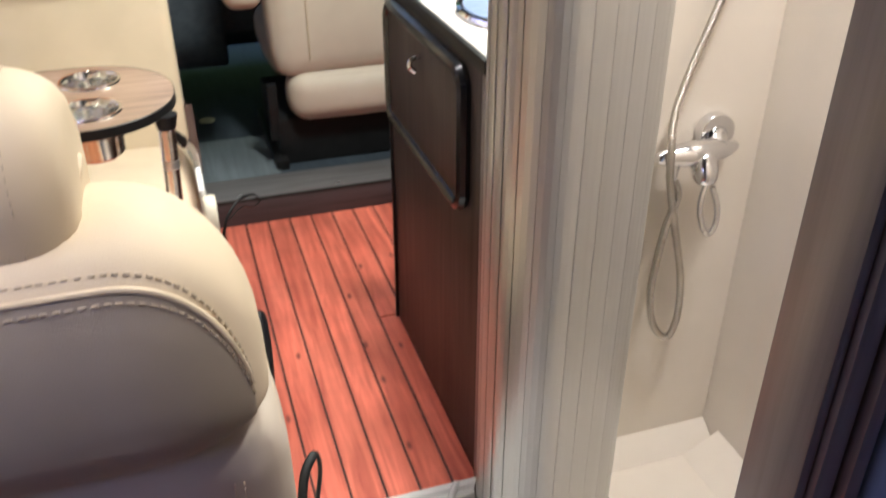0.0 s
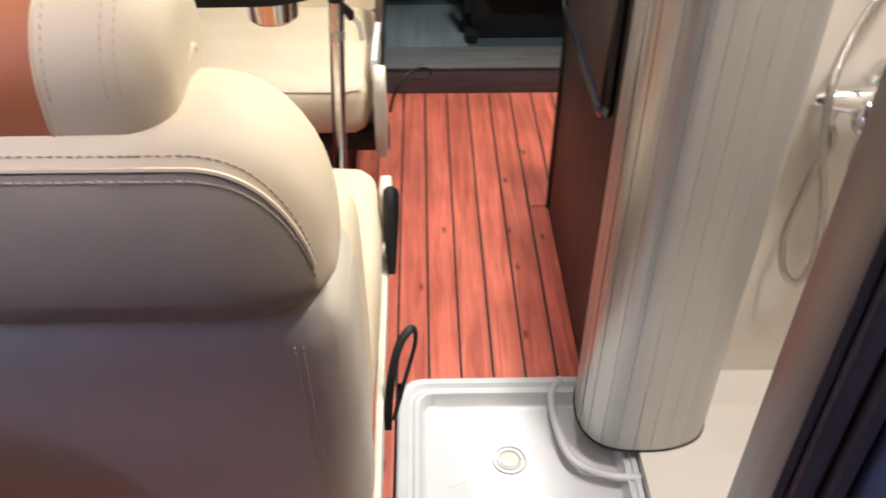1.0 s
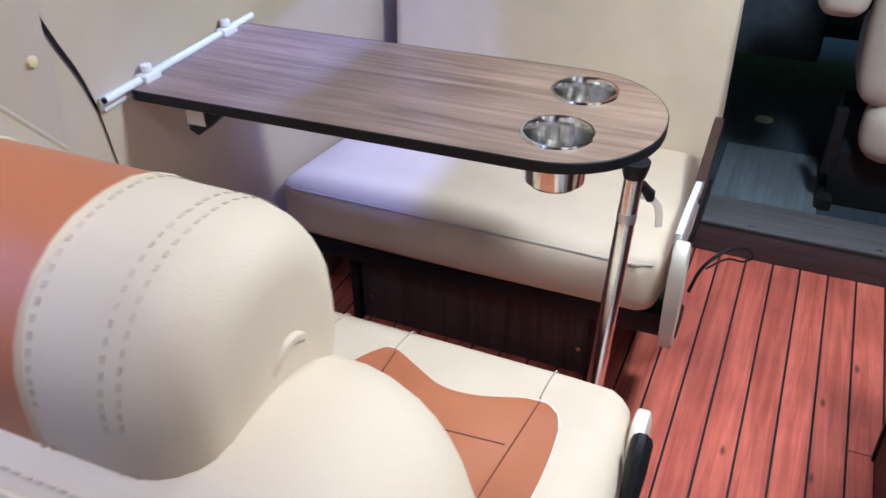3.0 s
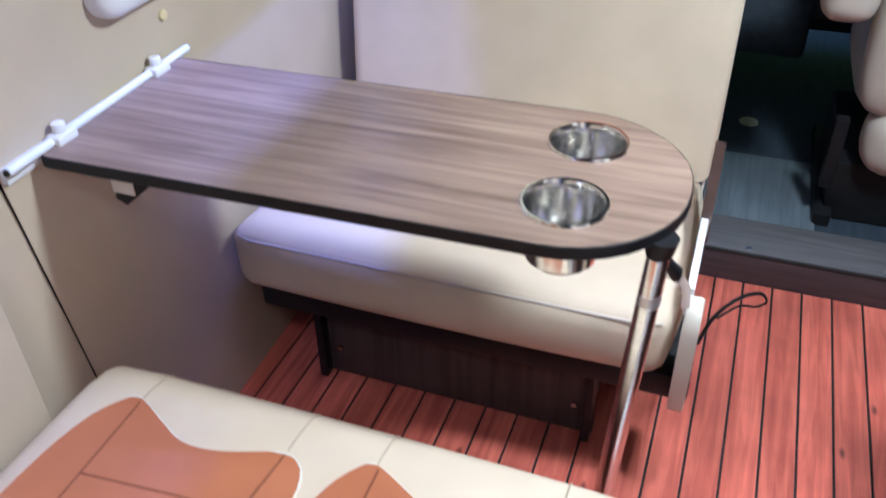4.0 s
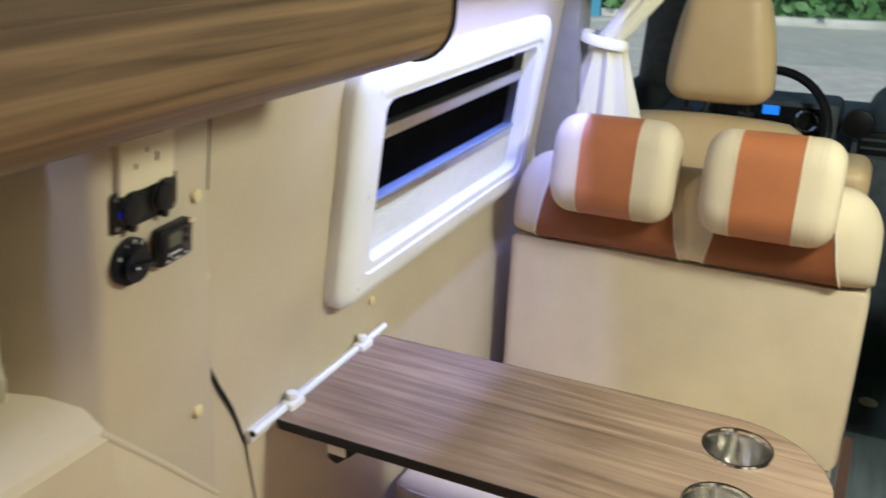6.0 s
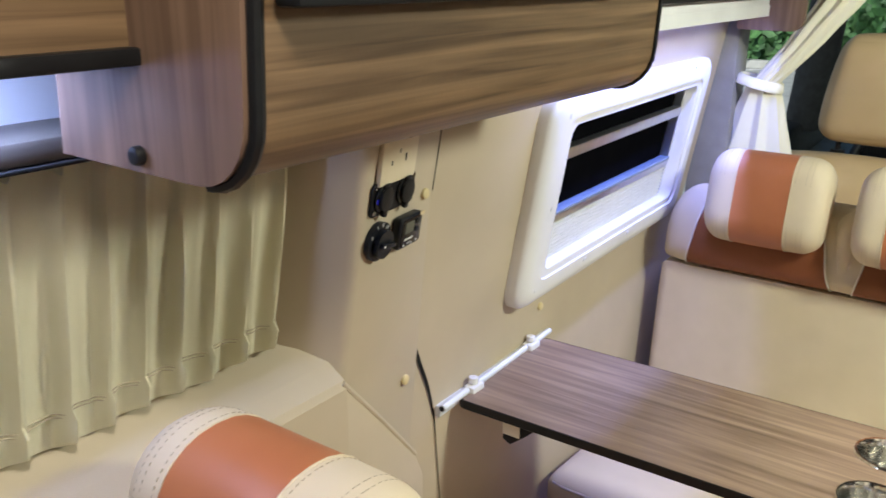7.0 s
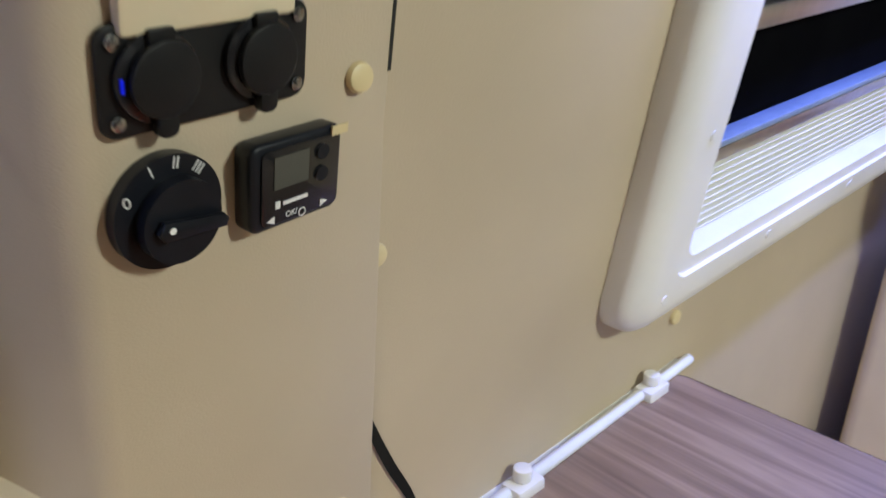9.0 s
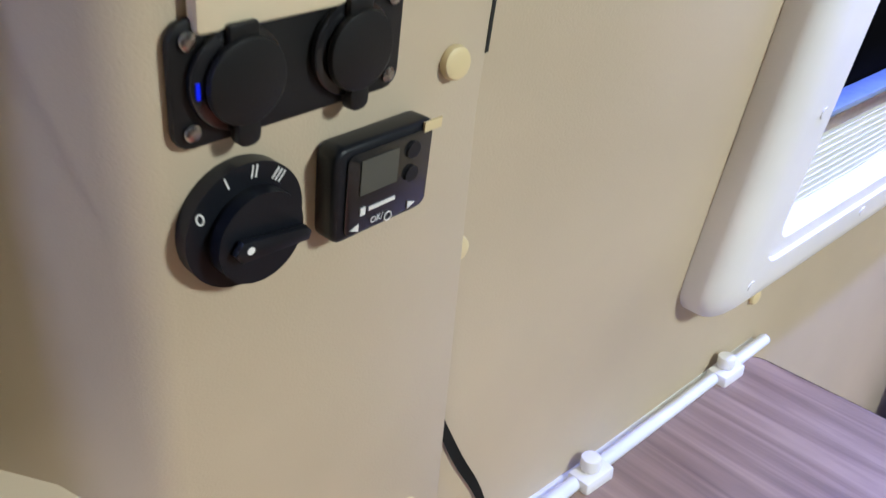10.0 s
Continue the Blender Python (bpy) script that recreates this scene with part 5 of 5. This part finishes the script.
part("armrest", cushion(0.955, 1.060, 1.09, 1.38, 0.60, 0.770, 0.035, 0.006), GREYLEATHER, pax)
part("base", box(1.08, 1.55, 1.24, 1.66, 0.066, 0.225, 0.01), BLACK, pax)
part("slide_rail", box(1.06, 1.10, 1.20, 1.70, 0.066, 0.10, 0.004), BLACK, pax)
part("seat", cushion(1.09, 1.55, 1.28, 1.75, 0.33, 0.47, 0.05, 0.01), GREYLEATHER, pax)
part("belt_buckle", box(1.055, 1.085, 1.22, 1.25, 0.16, 0.34, 0.004), BLACK, pax)

dash = root("dashboard", "dark blue-grey van dashboard with a blue display", "dashboard", (0.85, 2.2, 0.07))
part("body", prism([(1.98, 0.30), (1.96, 0.70), (2.02, 0.78), (2.10, 0.81), (2.50, 0.83), (2.62, 0.80), (2.62, 0.20), (2.15, 0.20)], "x", 0.06, 1.66, 0.02), DASH, dash)
part("binnacle", prism([(1.98, 0.74), (2.0, 0.90), (2.10, 0.915), (2.24, 0.88), (2.24, 0.74)], "x", 0.24, 0.66, 0.02), DASH, dash)
part("hood", cushion(0.74, 1.36, 2.02, 2.40, 0.76, 0.935, 0.075, 0.01), DASH, dash)
part("side_vent", disc((0.715, 0.86), 0.045, "y", 1.945, 1.985, 24, 0.008), BLACK, dash, "round air vent")
part("gauge_face", box(0.27, 0.63, 1.972, 1.979, 0.78, 0.89), GLOSSBLACK, dash)
part("display", box(0.432, 0.482, 1.966, 1.972, 0.862, 0.890), LCD, dash, "lit blue display")
part("gauge_ring", tube([(0.565 + 0.032 * math.cos(2 * math.pi * i / 24), 1.968, 0.85 + 0.032 * math.sin(2 * math.pi * i / 24)) for i in range(25)], 0.003, 6), CHROME, dash)
part("vent", box(0.72, 0.92, 1.955, 1.985, 0.72, 0.84, 0.01), BLACK, dash)
for k in range(4):
    part("vent_slat", box(0.73, 0.91, 1.950, 1.956, 0.735 + 0.026 * k, 0.742 + 0.026 * k), DASH, dash)
part("centre_console", prism([(1.90, 0.20), (1.90, 0.62), (1.97, 0.80), (2.05, 0.80), (2.05, 0.20)], "x", 0.70, 1.0, 0.015), DASH, dash)
part("stack_screen", box(0.97, 1.20, 1.955, 1.985, 0.72, 0.90, 0.01), GLOSSBLACK, dash, "black screen")

wheel = root("steering_wheel", "black van steering wheel with three spokes", "steering wheel", (0.44, 1.83, 0.84))
wp = []
for i in range(41):
    a = 2 * math.pi * i / 40
    wp.append((0.45 + 0.185 * math.cos(a), 1.86 + 0.09 * math.sin(a), 0.84 + 0.165 * math.sin(a)))
part("rim", tube(wp, 0.014, 10), BLACK, wheel)
part("hub", cushion(0.37, 0.53, 1.86, 1.92, 0.72, 0.82, 0.03, 0.005), BLACK, wheel)
for a in (200, 340, 270):
    t = radians(a)
    part("spoke", tube([(0.45 + 0.05 * math.cos(t), 1.88, 0.84 + 0.04 * math.sin(t)), (0.45 + 0.18 * math.cos(t), 1.86 + 0.088 * math.sin(t), 0.84 + 0.16 * math.sin(t))], 0.014, 8), BLACK, wheel)

# cab shell with its windows
thing("cab_door_left", box(-0.02, 0.06, 1.151, 2.62, 0.066, 0.93, 0.02), DARKFABRIC, "dark trimmed cab door", "door", kind="structure")
thing("cab_door_right", box(1.64, 1.689, 1.151, 2.62, 0.066, 0.93, 0.01), DARKFABRIC, "dark trimmed cab door", "door", kind="structure")
thing("cab_wall_right", box(1.64, 1.689, 0.45, 2.62, 0.931, 1.90), DARKFABRIC, "dark trimmed cab wall", "wall", kind="structure")
thing("cab_pillar_middle", prism([(1.141, 0.0), (1.141, 1.9), (1.24, 1.9), (1.22, 0.0)], "x", -0.02, 0.085, 0.01), surface("pillar_trim", (0.22, 0.21, 0.21), (0.27, 0.26, 0.26), 0.5), "grey pillar trim beside the window", "pillar", kind="structure")
thing("cab_pillar_front", tube([(0.05, 2.14, 0.92), (0.10, 2.02, 1.3), (0.16, 1.82, 1.9)], [0.07, 0.062, 0.06], 12), DARKFABRIC, "dark windscreen pillar", "pillar", kind="structure")
thing("cab_roof", box(-0.1, 1.74, 2.051, 2.62, 1.86, 1.95), DARKFABRIC, "dark cab roof", "ceiling", kind="structure")
thing("windscreen", prism([(2.60, 0.93), (2.612, 0.93), (1.98, 1.90), (1.968, 1.90)], "x", 0.12, 1.66), CLEARGLASS, "clear windscreen", "windscreen", kind="structure", smooth=False).visible_shadow = False
thing("bulkhead_right", box(1.245, 1.689, 0.415, 0.44, 0.0, 0.80), DARKFABRIC, "dark panel beside the kitchen cabinet", "wall", kind="structure")

# tied curtain at the cab pillar
tie = root("tied_curtain", "cream curtain gathered with a tie-back at the cab pillar", "curtain", (0.13, 1.15, 0.85))


def gathered(line, widths, depths, folds=9, n=60):
    bm = bmesh.new()
    pts = smooth_line(line, 8)
    rings = []
    for i, p in enumerate(pts):
        t = i / (len(pts) - 1)
        w = np.interp(t, np.linspace(0, 1, len(widths)), widths)
        d = np.interp(t, np.linspace(0, 1, len(depths)), depths)
        ring = []
        for k in range(n):
            a = 2 * math.pi * k / n
            f = 1 + 0.16 * math.sin(folds * a + 1.5 * t) + 0.05 * math.sin(17 * a)
            ring.append(bm.verts.new((p.x + w * f * math.cos(a), p.y + d * f * math.sin(a), p.z)))
        rings.append(ring)
    for a, b in zip(rings, rings[1:]):
        for k in range(n):
            bm.faces.new((a[k], a[(k + 1) % n], b[(k + 1) % n], b[k]))
    bm.faces.new(rings[0][::-1])
    bm.faces.new(rings[-1])
    return bm


part("lower_cloth", gathered([(0.125, 1.20, 0.62), (0.128, 1.20, 0.90), (0.14, 1.19, 1.05), (0.150, 1.18, 1.165)], [0.125, 0.105, 0.066, 0.030], [0.05, 0.045, 0.035, 0.028]), CURTAIN, tie)
part("upper_cloth", gathered([(0.150, 1.18, 1.165), (0.19, 1.18, 1.215), (0.25, 1.19, 1.30), (0.33, 1.20, 1.45), (0.38, 1.20, 1.80)], [0.030, 0.034, 0.04, 0.05, 0.06], [0.028, 0.028, 0.03, 0.035, 0.04]), CURTAIN, tie)
part("tie_back", tube([(0.138 + 0.056 * math.cos(2 * math.pi * i / 20), 1.18 + 0.040 * math.sin(2 * math.pi * i / 20), 1.165 - 0.012 * math.cos(2 * math.pi * i / 20)) for i in range(21)], 0.014, 10, flat=0.4), CURTAIN, tie, "cream fabric tie-back")

# ---- outside ----
thing("ground", box(-60, 60, -60, 60, -0.62, -0.55), PAVING, "pale paved ground outside the van", "ground", kind="structure")
hedge = bmesh.new()
rng = np.random.default_rng(5)
verts, faces = [], []
for i in range(24000):
    px, pz = rng.uniform(-22, 9), rng.uniform(-0.55, 6.0)
    py = 18.6 + rng.normal(0, 0.25) + 0.5 * math.sin(px * 1.7)
    a, b, sz = rng.uniform(0, 6.28), rng.uniform(-0.9, 0.9), rng.uniform(0.07, 0.2)
    u = np.array((math.cos(a), 0.4 * math.sin(a), math.sin(a))) * sz
    v = np.array((-math.sin(a), b, math.cos(a))) * sz * 0.55
    c0 = np.array((px, py, pz))
    base = len(verts)
    verts += [tuple(c0 - u), tuple(c0 + v), tuple(c0 + u), tuple(c0 - v)]
    faces.append((base, base + 1, base + 2, base + 3))
me = bpy.data.meshes.new("hedge")
me.from_pydata(verts, [], faces)
me.materials.append(LEAF)
tagged(new("hedge", me), "dense green hedge along the paved yard", "hedge", kind="stuff")
thing("hedge_core", box(-23, 10, 19.2, 20.2, -0.55, 6.0, 0.2), LEAF, "dark inner mass of the hedge", "hedge", kind="stuff")
thing("parking_line", prism([(-7.6, 14.0), (-7.3, 14.0), (-4.2, 17.6), (-4.5, 17.6)], "z", -0.55, -0.546), WHITEPLASTIC, "pale painted line on the paving", "road marking", kind="structure")
thing("low_kerb", box(-23, 10, 17.7, 17.95, -0.55, -0.38, 0.02), PAVING, "pale kerb below the hedge", "kerb", kind="structure")
thing("blue_board", box(-6.6, -5.0, 17.6, 17.7, -0.55, 3.6, 0.02), BLUEPANEL, "pale blue upright board before the hedge", "board")

# ---- floor planks, piece by piece ----
X_FIRST = 0.930 - 0.0645 * 15
for k in range(27):
    x0 = X_FIRST + 0.0645 * k
    y0 = -2.29 if x0 < 0.83 else (-0.168 if x0 < 1.22 else 0.442)
    x1 = x0 + 0.0645 - 0.0024
    if x0 < 1.22 < x1 + 0.02:
        part("plank", box(x0 + 0.0024, 1.2355, y0, 0.4175, -0.0055, 0.0, 0.0008, 1), TEAK, floor, smooth=False)
        y0 = 0.42
    part("plank", box(max(-0.055, x0 + 0.0024), x1, y0, 1.004, -0.0055, 0.0, 0.0008, 1), TEAK, floor, smooth=False)
